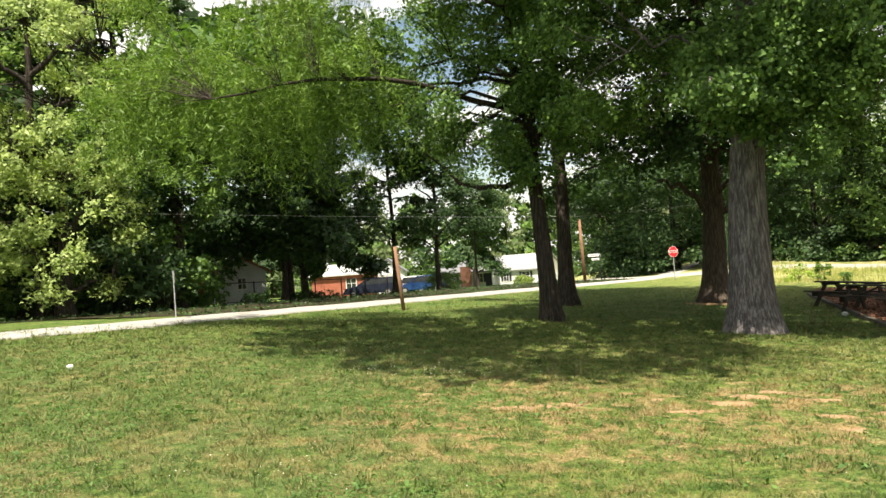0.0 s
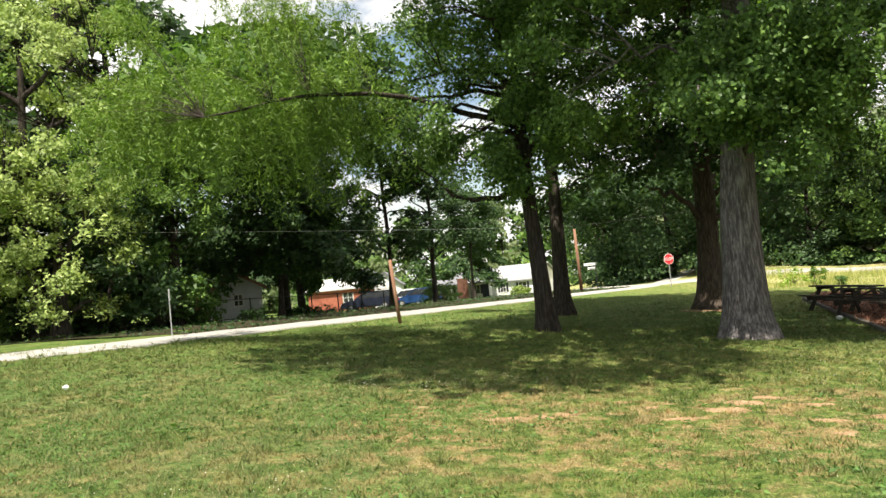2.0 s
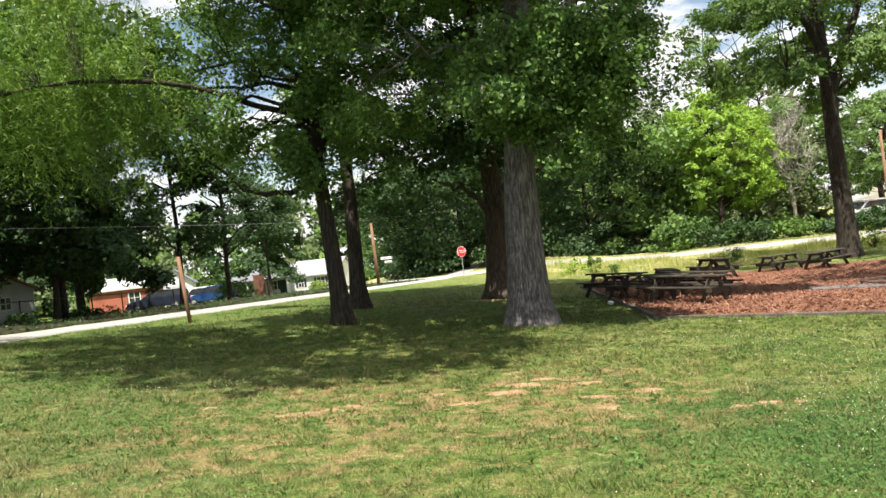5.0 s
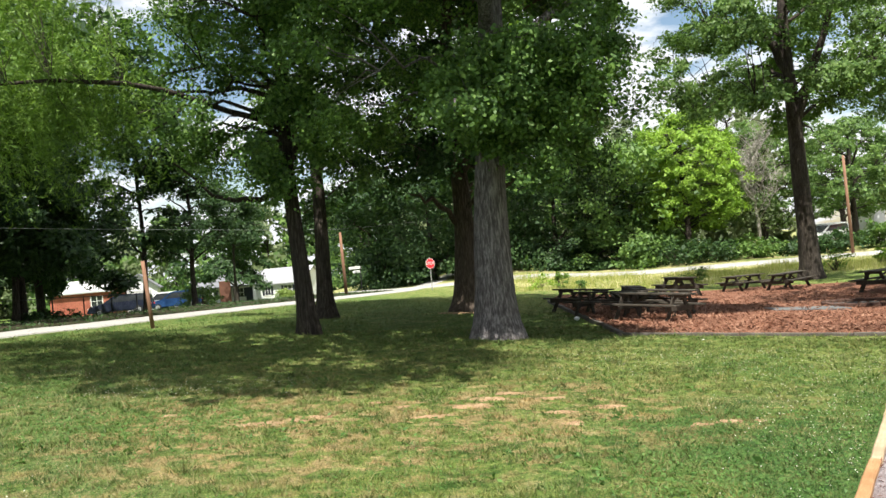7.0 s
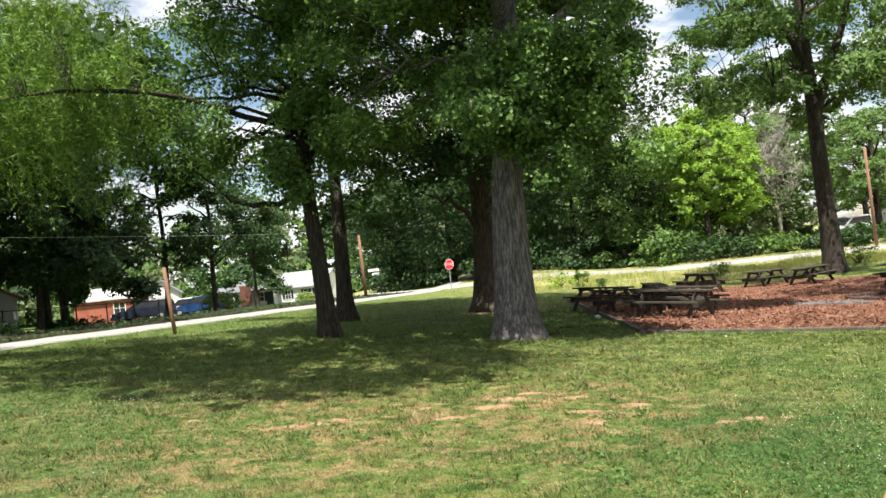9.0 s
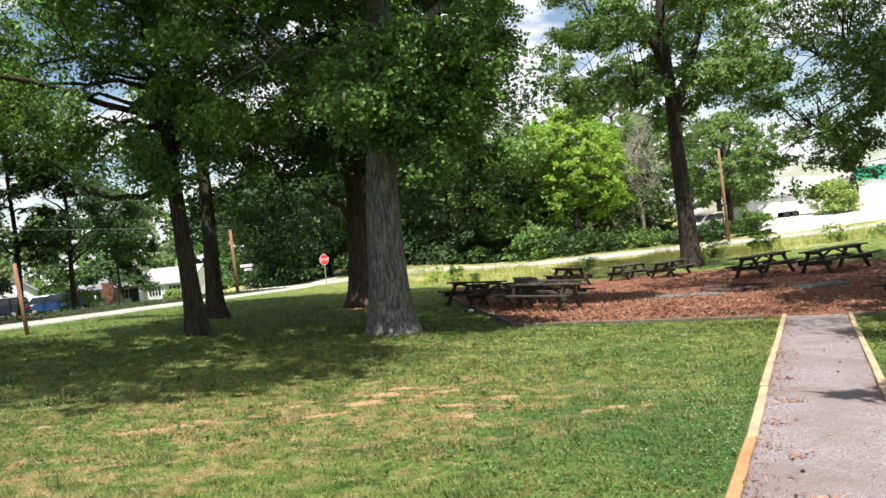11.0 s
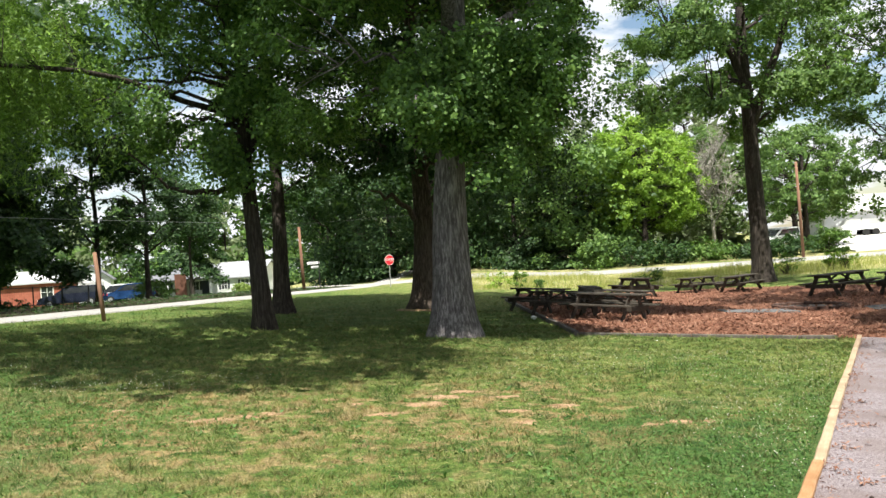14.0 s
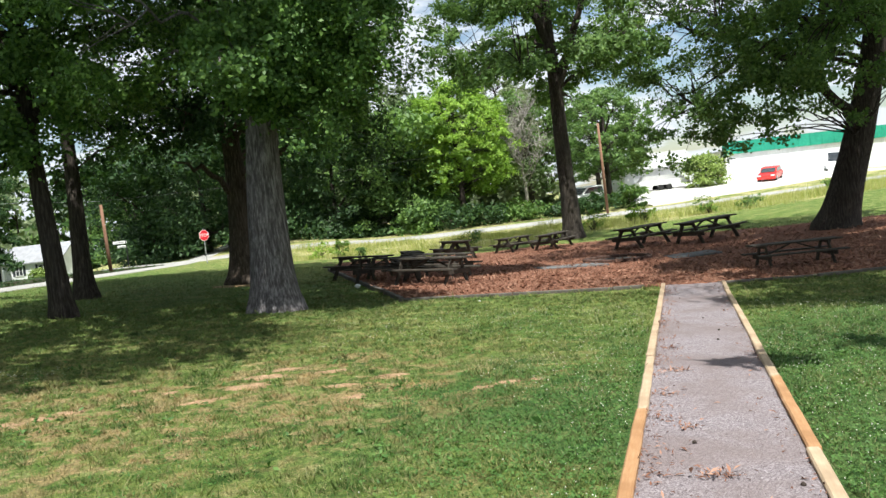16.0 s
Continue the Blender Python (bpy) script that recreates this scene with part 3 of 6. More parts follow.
def tree(name, x, y, height, girth, blobs, leaf_mat, bark, label, category="tree", seed=1, lean=(0, 0), leaf=0.11, per=320,
         flare=1.5, limbs=9, fork=0.35, droop=0.35, level=0.72, hang=0.5, long=1.0, sides=28, bare=(), top=None, group="", inner=0.5, second=None, boughs=(), roof=None, out=0.8, holes=-1.0):
    """A tree. blobs: (dx, dy, z, rx, ry, rz, clumps, clump radius) in metres from the foot; bare: limbs with no leaves of their own,
    as (z at the trunk, end dx, dy, z, radius, sag)."""
    rng = np.random.default_rng(seed)
    z0 = float(land(x, y))
    foot = empty(name, x, y, z0)
    tagged(foot, label, category, group)
    top = top or height * 0.8
    verts, faces = [], []
    path, radii = [], []
    n = int(top / 0.22)
    for k in range(n + 1):
        h = -0.35 + (top + 0.35) * k / n
        u = max(h, 0) / top
        path.append((lean[0] * u + 0.06 * math.sin(h * 0.7 + seed), lean[1] * u + 0.06 * math.sin(h * 0.5 + 2 * seed), h))
        radii.append(girth * (1 - 0.62 * u ** 0.9) * (1 + (flare - 1) * math.exp(-max(h, 0) / (0.22 + 0.10 * flare)) + 0.12 * math.exp(-max(h, 0) / 1.4)))
    tube(path, radii, sides, verts, faces, 0.10 if girth > 0.2 else 0.05, seed * 3.1)
    child("trunk", mesh_from("trunk", verts, faces, bark, True), foot)

    def trunk_at(h):
        u = min(max(h / top, 0), 1)
        return np.array([lean[0] * u, lean[1] * u, h])

    ends, rads, counts = [], [], []
    for dx, dy, z, rx, ry, rz, clumps, cr in blobs:
        for _ in range(clumps):
            p = shell_point(rng, inner) * (rx, ry, rz) + (dx, dy, z)
            p[2] += 0.25 * cr * noise.noise((p[0], p[1], seed))
            ends.append(p)
            rads.append(cr * (0.7 + 0.6 * rng.random()))
            counts.append(int(per * (0.7 + 0.6 * rng.random())))
    # boughs: long limbs that arch out and droop, with leaf clumps along their outer part
    lines = []
    for n_b, z_lo, z_hi, l_lo, l_hi, rise, a0, a1, cr in boughs:
        for k in range(n_b):
            az = radians(a0 + (a1 - a0) * (k + rng.random()) / n_b)
            ln = l_lo + (l_hi - l_lo) * rng.random()
            a = trunk_at(z_lo + (z_hi - z_lo) * rng.random())
            b = a + np.array([math.cos(az) * ln, math.sin(az) * ln, ln * (rise + 0.12 * rng.normal())])
            line = bend(a, b, 0.14 * ln, rng, 9, 0.025 * ln)
            lines.append((line, ln))
            for _ in range(int(ln * 2.4)):
                f = 0.3 + 0.72 * rng.random() ** 0.8
                i = min(int(f * 8), 7)
                p = line[i] + (line[i + 1] - line[i]) * (f * 8 - i)
                side = rng.normal(0, 0.05 + 0.13 * ln * (1.15 - f))
                p = p + np.array([-math.sin(az) * side, math.cos(az) * side, -0.18 * abs(side) + rng.normal(0, 0.12)])
                ends.append(p)
                rads.append(cr * (0.6 + 0.6 * rng.random()))
                counts.append(int(per * (0.5 + 0.7 * rng.random()) * cr))
    # gaps in the crown through which the sky shows
    full = [noise.noise(Vector(p) * 0.42 + Vector((seed * 1.7, 0.3, 0))) > holes for p in ends]
    ends, rads, counts = ([v for v, ok in zip(many, full) if ok] for many in (ends, rads, counts))
    rads, counts, ends = list(rads), list(counts), np.array(list(ends))
    # main limbs go to the middles of groups of clumps; twigs run from the limbs to every clump
    nodes = [trunk_at(h) for h in np.linspace(fork * top, top, 8)]
    weights = [girth * 0.3] * len(nodes)
    near = ends[np.hypot(ends[:, 0], ends[:, 1]) < 6.0 + height * 0.1]
    picks = [e * 0.86 for e in near[rng.permutation(len(near))[:limbs]]]
    far_limbs = [np.array([b[0], b[1], b[2]]) for b in blobs if math.hypot(b[0], b[1]) > 6.0 and b[6] > 16]
    for e in picks + far_limbs:
        out = math.hypot(e[0], e[1])
        h = float(np.clip(e[2] - out * (0.55 + 0.2 * rng.random()), fork * top * 0.8, top * 0.95)) if out < 8.5 else top * 0.93
        a = trunk_at(h)
        line = bend(a, e, 0.12 * out, rng, 8, 0.03 * out)
        r0 = min(girth * 0.42, 0.05 + 0.022 * out + 0.02)
        lv, lf = [], []
        tube(line, [r0 * (1 - 0.75 * k / 7) for k in range(8)], 10, lv, lf, 0.06, seed)
        child("limb", mesh_from("limb", lv, lf, bark, True), foot)
        for p in line[2:]:
            nodes.append(p)
            weights.append(r0 * 0.35)
    for line, ln in lines:
        r0 = min(girth * 0.4, 0.02 + 0.012 * ln)
        lv, lf = [], []
        tube(line, [r0 * (1 - 0.8 * k / 8) for k in range(9)], 8, lv, lf, 0.06, seed)
        child("limb", mesh_from("limb", lv, lf, bark, True), foot)
        nodes += line[2:]
        weights += [r0 * 0.4] * len(line[2:])
    spare = []
    for z, ex, ey, ez, r, sag in bare:
        line = bend(trunk_at(z), (ex, ey, ez), sag, rng, 11, 0.05)
        lv, lf = [], []
        tube(line, [r * (1 - 0.78 * k / 10) for k in range(11)], 10, lv, lf, 0.08, seed)
        child("limb", mesh_from("limb", lv, lf, bark, True), foot)
        spare += line[2:]
    nodes = np.array(nodes)
    spare = np.array(spare) if spare else nodes
    tv, tf = [], []
    for p, cr in zip(ends, rads):
        d = np.linalg.norm(nodes - p, axis=1) + 0.6 * np.maximum(nodes[:, 2] - p[2], 0)
        k = int(np.argmin(d))
        steps = 5 if sides > 20 else 3
        line = bend(nodes[k], p, 0.08 * d[k], rng, steps, 0.03 * d[k])
        r0 = min(weights[k], 0.012 + 0.009 * d[k], 0.035)
        tube(line, [r0 * (1 - 0.8 * j / (steps - 1)) for j in range(steps)], 3, tv, tf)
    tagged(child("twig", mesh_from("twig", tv, tf, bark, True), foot), kind="stuff")
    pts, turns = [], []
    for p, c, r in zip(ends, counts, rads):
        at, turn = clump_points(rng, c, r, hang)
        pts.append(p + at)
        turns.append(turn + out * np.array([p[0], p[1], 0]) / (1 + math.hypot(p[0], p[1])))
    v, q = leaves(np.concatenate(pts), leaf, rng, np.concatenate(turns), droop, level, long, tri=sides < 20)
    for dx, dy, z, rx, ry, rz, many, big in roof or ():
        # dense crown top of larger sprays, with unseen patches added to cast shade
        d = rng.normal(size=(many, 3))
        d /= np.linalg.norm(d, axis=1, keepdims=True)
        at = d * (0.35 + 0.65 * rng.random((many, 1)) ** 0.5) * (rx, ry, rz) + (dx, dy, z)
        gap = np.array([noise.noise(p * 0.45 + Vector((seed, 0, 0))) for p in map(Vector, at)])
        at = at[gap > -0.28]
        v2, q2 = leaves(at, big, rng, np.tile([0.0, 0.0, 1.0], (len(at), 1)), 0.2, 0.6, tri=sides < 20)
        v, q = np.concatenate([v, v2]), np.concatenate([q, q2 + len(v)])
    child("crown", mesh_arrays("crown", v, q, leaf_mat), foot)
    if second:
        blobs2, mat2, leaf2, per2, hang2, long2 = second
        pts, turns, tv, tf = [], [], [], []
        for dx, dy, z, rx, ry, rz, clumps, cr in blobs2:
            for _ in range(clumps):
                p = shell_point(rng, 0.2) * (rx, ry, rz) + (dx, dy, z)
                if noise.noise(Vector(p) * 0.55 + Vector((0.9, seed, 0))) < -0.08:
                    continue
                k = int(np.argmin(np.linalg.norm(spare - p, axis=1)))
                tube(bend(spare[k], p, 0.15, rng, 5, 0.04), [0.009, 0.008, 0.006, 0.005, 0.003], 3, tv, tf)
                # fronds that arch out from the twig's end and hang
                for _ in range(per2):
                    az, ln = rng.random() * 6.283, cr * (0.8 + 1.1 * rng.random())
                    u = rng.random(int(44 * ln)) ** 0.8
                    out = np.array([math.cos(az), math.sin(az), 0.25])
                    at = p + rng.normal(0, 0.16, 3) + out * ln * 0.75 * u[:, None] + rng.normal(0, 0.035, (len(u), 3))
                    at[:, 2] -= hang2 * ln * u ** 2
                    pts.append(at)
                    turns.append(np.tile([0.4 * math.cos(az), 0.4 * math.sin(az), 0.8], (len(u), 1)))
        v, q = leaves(np.concatenate(pts), leaf2, rng, np.concatenate(turns), 0.7, 0.55, long2)
        child("crown", mesh_arrays("crown", v, q, mat2), foot, None, "weeping spray of fine leaves")
        tagged(child("twig", mesh_from("twig", tv, tf, bark, True), foot), kind="stuff")
    return foot


def dome(rx, ry, zc, rz, count, rb, clumps, cr, low=-0.55):
    """Blobs for a full crown built of many rounded tufts over a dome."""
    out = []
    for k in range(count):
        u = low + (1 - low) * (k + 0.5) / count
        w, a = math.sqrt(max(0.0, 1 - u * u)), 2.39996 * k
        jog = 1 + 0.10 * math.sin(5.3 * k)
        out.append((rx * w * math.cos(a) * jog, ry * w * math.sin(a) * jog, zc + rz * u * jog, rb, rb, rb * 0.75, clumps, cr))
    return out


# the lawn's own trees
# far-off high blobs and roof patches are unseen, added to shade lawn and crowns
tree("maple_tree", 6.63, 17.45, 15, 0.46,
     [(-0.6, 0.3, 11.5, 3.4, 3.4, 3.4, 34, 1.2), (0.1, -1.7, 4.9, 1.4, 0.9, 1.7, 40, 0.62), (-2.5, -1.2, 6.6, 2.3, 1.4, 1.9, 30, 0.75), (-6.2, -8.6, 11.5, 3.6, 2.8, 1.8, 46, 1.3), (-2.8, -6.6, 11.0, 2.2, 2.0, 1.8, 22, 1.2), (1.3, -2.2, 5.6, 1.4, 1.1, 1.7, 28, 0.66), (2.6, -1.2, 6.7, 0.9, 0.8, 1.2, 9, 0.62), (2.3, -1.0, 4.7, 0.6, 0.6, 0.9, 5, 0.55)],
     LEAF_MAPLE, BARK_GREY, "massive old maple with furrowed grey bark and low hanging leaves", seed=3, lean=(0.8, 0.2), leaf=0.09, per=400, flare=1.45, limbs=6, fork=0.32, out=0.6, holes=-0.14,
     boughs=((13, 4.8, 6.4, 2.2, 3.8, -0.05, 40, 330, 0.72), (8, 5.2, 7.5, 2.2, 3.4, -0.05, -75, 35, 0.7), (13, 7.5, 11.5, 3.6, 6.0, 0.12, 25, 285, 0.85)),
     roof=((2.2, 3.5, 13.0, 7.0, 6.0, 2.4, 6000, 0.46), (7.2, 3.2, 11.8, 4.4, 4.6, 1.3, 4400, 0.46), (-3.4, -3.8, 10.6, 3.0, 2.2, 1.0, 600, 0.4), (-6.6, -8.0, 12.0, 3.8, 4.2, 1.2, 1700, 0.42), (0.4, -3.8, 9.6, 2.6, 1.8, 0.7, 900, 0.4), (-2.4, -2.6, 12.0, 4.2, 4.2, 1.2, 1900, 0.42)),
     bare=((5.8, 3.2, 0.4, 8.2, 0.2, 0.3),), group="lawn trees")
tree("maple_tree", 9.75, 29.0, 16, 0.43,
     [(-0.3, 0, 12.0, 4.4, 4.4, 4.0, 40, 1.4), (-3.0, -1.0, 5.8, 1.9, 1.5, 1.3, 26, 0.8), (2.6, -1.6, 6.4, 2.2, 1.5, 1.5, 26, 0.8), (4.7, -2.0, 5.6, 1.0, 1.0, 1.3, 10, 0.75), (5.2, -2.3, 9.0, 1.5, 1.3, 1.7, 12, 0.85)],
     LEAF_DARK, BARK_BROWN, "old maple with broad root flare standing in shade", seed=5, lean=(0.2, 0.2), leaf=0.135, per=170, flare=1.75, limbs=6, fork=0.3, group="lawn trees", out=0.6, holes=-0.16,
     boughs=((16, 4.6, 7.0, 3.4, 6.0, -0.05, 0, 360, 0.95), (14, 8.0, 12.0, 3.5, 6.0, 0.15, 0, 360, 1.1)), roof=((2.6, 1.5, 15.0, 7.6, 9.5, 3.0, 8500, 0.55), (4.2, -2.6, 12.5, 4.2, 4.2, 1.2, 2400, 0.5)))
tree("maple_tree", 2.75, 21.1, 15, 0.235,
     [(-0.4, 0, 11.5, 2.6, 2.6, 3.2, 24, 1.1), (0.3, -0.8, 5.0, 1.9, 0.9, 1.4, 34, 0.6), (-1.8, -0.5, 7.6, 1.6, 1.2, 1.6, 22, 0.8), (0.1, -0.9, 7.2, 1.9, 1.0, 1.6, 22, 0.66), (-5.0, -8.5, 10.0, 2.8, 2.6, 1.6, 36, 1.2)],
     LEAF_MAPLE, BARK_DARK, "slender dark-barked maple leaning over the lawn", seed=8, lean=(-0.2, 0.1), leaf=0.092, per=330, flare=1.5, limbs=5, fork=0.33, out=0.6, holes=-0.30,
     boughs=((10, 4.5, 6.2, 1.6, 3.4, -0.12, 0, 360, 0.66), (7, 4.8, 7.0, 2.4, 4.4, -0.12, 130, 230, 0.7), (15, 6.5, 11.5, 2.4, 4.4, 0.15, 0, 360, 0.8)),
     roof=((0.2, -1.8, 13.5, 4.0, 4.6, 2.2, 2200, 0.48), (-5.4, -8.6, 12.0, 3.3, 4.8, 1.2, 1300, 0.42), (0.0, -3.2, 9.4, 2.4, 1.6, 0.7, 700, 0.4)),
     bare=((4.0, -2.9, -0.6, 4.5, 0.10, -0.75), (5.3, -7.4, -3.5, 5.6, 0.09, 0.7)), group="lawn trees",
     second=([(-9.2, -2.2, 6.3, 1.9, 1.2, 1.0, 30, 0.8), (-6.9, -2.0, 6.2, 1.9, 1.3, 1.4, 38, 0.85), (-4.8, -1.4, 6.0, 1.6, 1.2, 1.5, 32, 0.85), (-6.6, -1.4, 7.9, 3.2, 1.6, 0.9, 30, 0.8), (-7.2, -0.8, 9.0, 3.0, 1.5, 0.9, 46, 0.8)], LEAF_WEEP, 0.046, 11, 1.5, 2.4))
tree("maple_tree", 4.35, 28.1, 15, 0.27,
     [(-0.2, 0, 12.0, 3.2, 3.0, 3.4, 30, 1.2)],
     LEAF_MAPLE, BARK_DARK, "straight maple with dark bark behind its neighbour", seed=11, lean=(-0.1, 0.1), leaf=0.12, per=180, flare=1.7, limbs=5, fork=0.35, group="lawn trees", out=0.6, holes=-0.12,
     boughs=((12, 5.0, 7.5, 2.0, 4.0, -0.08, 0, 360, 0.8), (12, 8.0, 12.0, 2.5, 4.6, 0.15, 0, 360, 0.95)), roof=((4.0, 2.0, 14.5, 6.0, 7.5, 2.6, 6000, 0.55),))
tree("oak_tree", 32.2, 37.0, 22, 0.55,
     [(-0.8, 0, 17.5, 6.2, 5.6, 4.4, 44, 1.1)] + [((3.0 + 0.24 * k) * math.cos(2.4 * k) - 0.6, (3.0 + 0.24 * k) * math.sin(2.4 * k), 9.9 + 0.6 * ((7 * k) % 13), 1.5, 1.4, 1.1, 11, 0.72) for k in range(22)],
     LEAF_OAK, BARK_DARK, "tall open oak with forked trunk beside the mulch", seed=14, lean=(0.1, 0.5), leaf=0.17, per=180, flare=1.35, limbs=3, fork=0.6,
     boughs=((7, 9.5, 12.0, 4.0, 7.0, 0.0, 0, 360, 0.8), (7, 12.0, 16.5, 4.0, 7.5, 0.2, 0, 360, 0.9)),
     bare=((8.6, 2.6, -1.6, 17.0, 0.33, -0.3), (11.4, -3.4, 1.6, 17.5, 0.27, 0.5), (10.8, -1.9, 1.0, 11.2, 0.09, 0.1)), group="lawn trees")
tree("oak_tree", 29.8, 18.8, 19, 0.62,
     [(-1.0, 0, 14.0, 5.6, 5.6, 3.4, 46, 1.2), (-7.5, -5.0, 12.5, 5.0, 4.5, 2.2, 50, 1.2), (-15.4, -9.6, 12.0, 4.6, 3.2, 1.2, 46, 1.2)]
     + [(-2.2 - 0.42 * k, 2.6 * math.sin(1.9 * k), 6.2 + 0.78 * ((5 * k) % 9) - 0.05 * k, 1.5, 1.3, 0.55, 9, 0.62) for k in range(18)]
     + [(-8.6 + 0.30 * k, 0.3 - 0.42 * k, 3.9 + 0.95 * ((3 * k) % 5), 1.3, 1.2, 0.6, 10, 0.55) for k in range(13)],
     LEAF_OAK, BARK_DARK, "broad dark oak that shades the mulch bed", seed=17, lean=(2.0, -3.2), leaf=0.105, per=170, flare=1.5, limbs=5, fork=0.3, group="lawn trees", out=0.7, holes=-0.22,
     boughs=((9, 5.6, 9.0, 4.5, 8.5, -0.06, 110, 230, 0.62), (6, 6.0, 9.0, 3.5, 6.5, 0.0, 0, 360, 0.7), (14, 8.5, 13.0, 4.0, 8.0, 0.08, 60, 300, 0.8)), roof=((-3.0, -1.0, 16.0, 8.5, 8.0, 2.2, 3600, 0.52), (-6.9, -10.6, 14.0, 8.0, 6.0, 1.5, 6000, 0.6)))

tree("oak_tree", 18.4, 3.6, 16, 0.5, [(-0.5, 0.5, 10.5, 5.6, 4.6, 2.2, 60, 1.1), (-5.0, 1.6, 9.4, 2.4, 1.6, 0.9, 18, 0.9), (-11.0, -1.2, 8.4, 2.0, 0.15, 0.1, 3, 0.28)],
     LEAF_OAK, BARK_DARK, "oak whose shade falls across the path", seed=18, leaf=0.26, per=100, limbs=6, fork=0.4, sides=14, group="lawn trees",
     roof=((-0.5, 0.5, 11.5, 6.0, 5.0, 1.6, 3000, 0.5), (-3.8, -0.6, 11.0, 3.6, 3.0, 1.0, 900, 0.45)))

# across the lane
def roadside(x, y, h, mat, seed, low=2.0, wide=4.6, leaf=0.21, per=140, clumps=100, kind="box_elder", label="pale green roadside tree with leaves down to the ground", extra=(), roof=None, girth=0.28, blob=None):
    mid = (h + low) / 2
    n = max(8, clumps // 8)
    return tree(kind, x, y, h, girth, [(0, 0, h * 0.72, wide * 0.62, wide * 0.6, h * 0.24, clumps // 3, 1.2)] + ([blob] if blob else []),
                mat, BARK_DARK, label, seed=seed, leaf=leaf, per=per, limbs=5, fork=0.22, sides=14, inner=0.5, group="lane trees",
                boughs=((n, low + 0.8, mid, wide * 0.6, wide * 1.05, -0.15, 0, 360, 0.85), (n, mid, h * 0.85, wide * 0.45, wide * 0.9, 0.1, 0, 360, 0.95)) + extra,
                roof=roof)



def tufted(x, y, h, wide, mat, seed, label, tufts=60, leaf=0.12, per=110, low=0.8, clumps=6, cr=0.6, roof=None):
    """A roadside tree whose crown is built of many rounded tufts down to the ground."""
    mid = (h + low) / 2
    return tree("box_elder", x, y, h, 0.26, dome(wide * 0.82, wide * 0.82, mid, (h - low) / 2 * 0.9, tufts, wide * 0.17, clumps, cr, -0.85),
                mat, BARK_DARK, label, seed=seed, leaf=leaf, per=per, limbs=6, fork=0.2, sides=12, inner=0.4, group="lane trees", out=1.0, droop=0.3, holes=-0.12, roof=roof)


PALE = "pale green roadside tree with leaves down to the ground"
tufted(-14.0, 28.5, 13.0, 4.6, LEAF_LIGHT, 20, PALE, 74, 0.125, 105, 0.2)
tufted(-16.6, 25.0, 8.5, 4.4, LEAF_LIGHT, 23, PALE, 60, 0.125, 105, -0.2)
tufted(-15.4, 35.0, 18.5, 4.6, LEAF_WEEP, 27, "tall green tree behind the pale roadside trees", 60, 0.17, 80, 3.0)
tufted(-21.0, 29.0, 14.5, 4.8, LEAF_WEEP, 28, "tall green tree behind the pale roadside trees", 56, 0.18, 70, 2.0)
tufted(-12.4, 27.0, 5.6, 2.6, LEAF_LIGHT, 24, PALE, 34, 0.12, 90, 0.2)
tufted(-10.6, 33.0, 9.5, 2.8, LEAF_MAPLE, 25, "leaning green tree that hangs over the lane", 40, 0.125, 90, 3.2, roof=((3.8, -2.2, 9.4, 4.6, 3.8, 0.9, 1800, 0.36),))
roadside(-21.5, 20.0, 14, LEAF_LIGHT, 26, 1.0, 4.8, 0.3, 60, 80)
roadside(-21.4, 37.0, 21, LEAF_WEEP, 29, 2.2, 5.2, 0.27, 100)
YARD = "dark roadside tree hanging over the shaded yards"
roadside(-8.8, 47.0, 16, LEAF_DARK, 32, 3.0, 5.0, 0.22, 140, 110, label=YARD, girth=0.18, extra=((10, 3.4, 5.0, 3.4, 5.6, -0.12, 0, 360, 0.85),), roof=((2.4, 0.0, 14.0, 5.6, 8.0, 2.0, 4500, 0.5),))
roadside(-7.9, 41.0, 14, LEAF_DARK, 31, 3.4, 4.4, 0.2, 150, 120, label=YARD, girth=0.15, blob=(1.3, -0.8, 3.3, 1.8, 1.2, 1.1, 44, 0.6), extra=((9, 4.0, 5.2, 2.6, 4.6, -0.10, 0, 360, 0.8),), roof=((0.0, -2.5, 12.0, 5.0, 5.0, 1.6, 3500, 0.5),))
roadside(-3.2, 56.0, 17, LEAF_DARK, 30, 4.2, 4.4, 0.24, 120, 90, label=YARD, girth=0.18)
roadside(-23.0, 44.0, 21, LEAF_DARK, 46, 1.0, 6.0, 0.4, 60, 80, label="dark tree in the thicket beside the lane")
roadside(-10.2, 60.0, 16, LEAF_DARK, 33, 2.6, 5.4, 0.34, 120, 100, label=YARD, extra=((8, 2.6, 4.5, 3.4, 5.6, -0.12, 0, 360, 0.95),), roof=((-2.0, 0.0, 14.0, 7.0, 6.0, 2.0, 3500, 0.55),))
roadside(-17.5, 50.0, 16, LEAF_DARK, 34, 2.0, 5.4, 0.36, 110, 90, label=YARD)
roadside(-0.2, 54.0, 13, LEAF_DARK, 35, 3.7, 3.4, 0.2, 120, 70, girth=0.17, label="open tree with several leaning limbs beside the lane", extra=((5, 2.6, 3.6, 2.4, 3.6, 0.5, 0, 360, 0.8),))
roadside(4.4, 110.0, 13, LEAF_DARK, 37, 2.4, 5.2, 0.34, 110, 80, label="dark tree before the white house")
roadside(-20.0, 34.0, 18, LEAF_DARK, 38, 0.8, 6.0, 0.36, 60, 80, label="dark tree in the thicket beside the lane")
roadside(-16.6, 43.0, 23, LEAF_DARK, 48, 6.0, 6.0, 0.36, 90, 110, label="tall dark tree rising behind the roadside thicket")
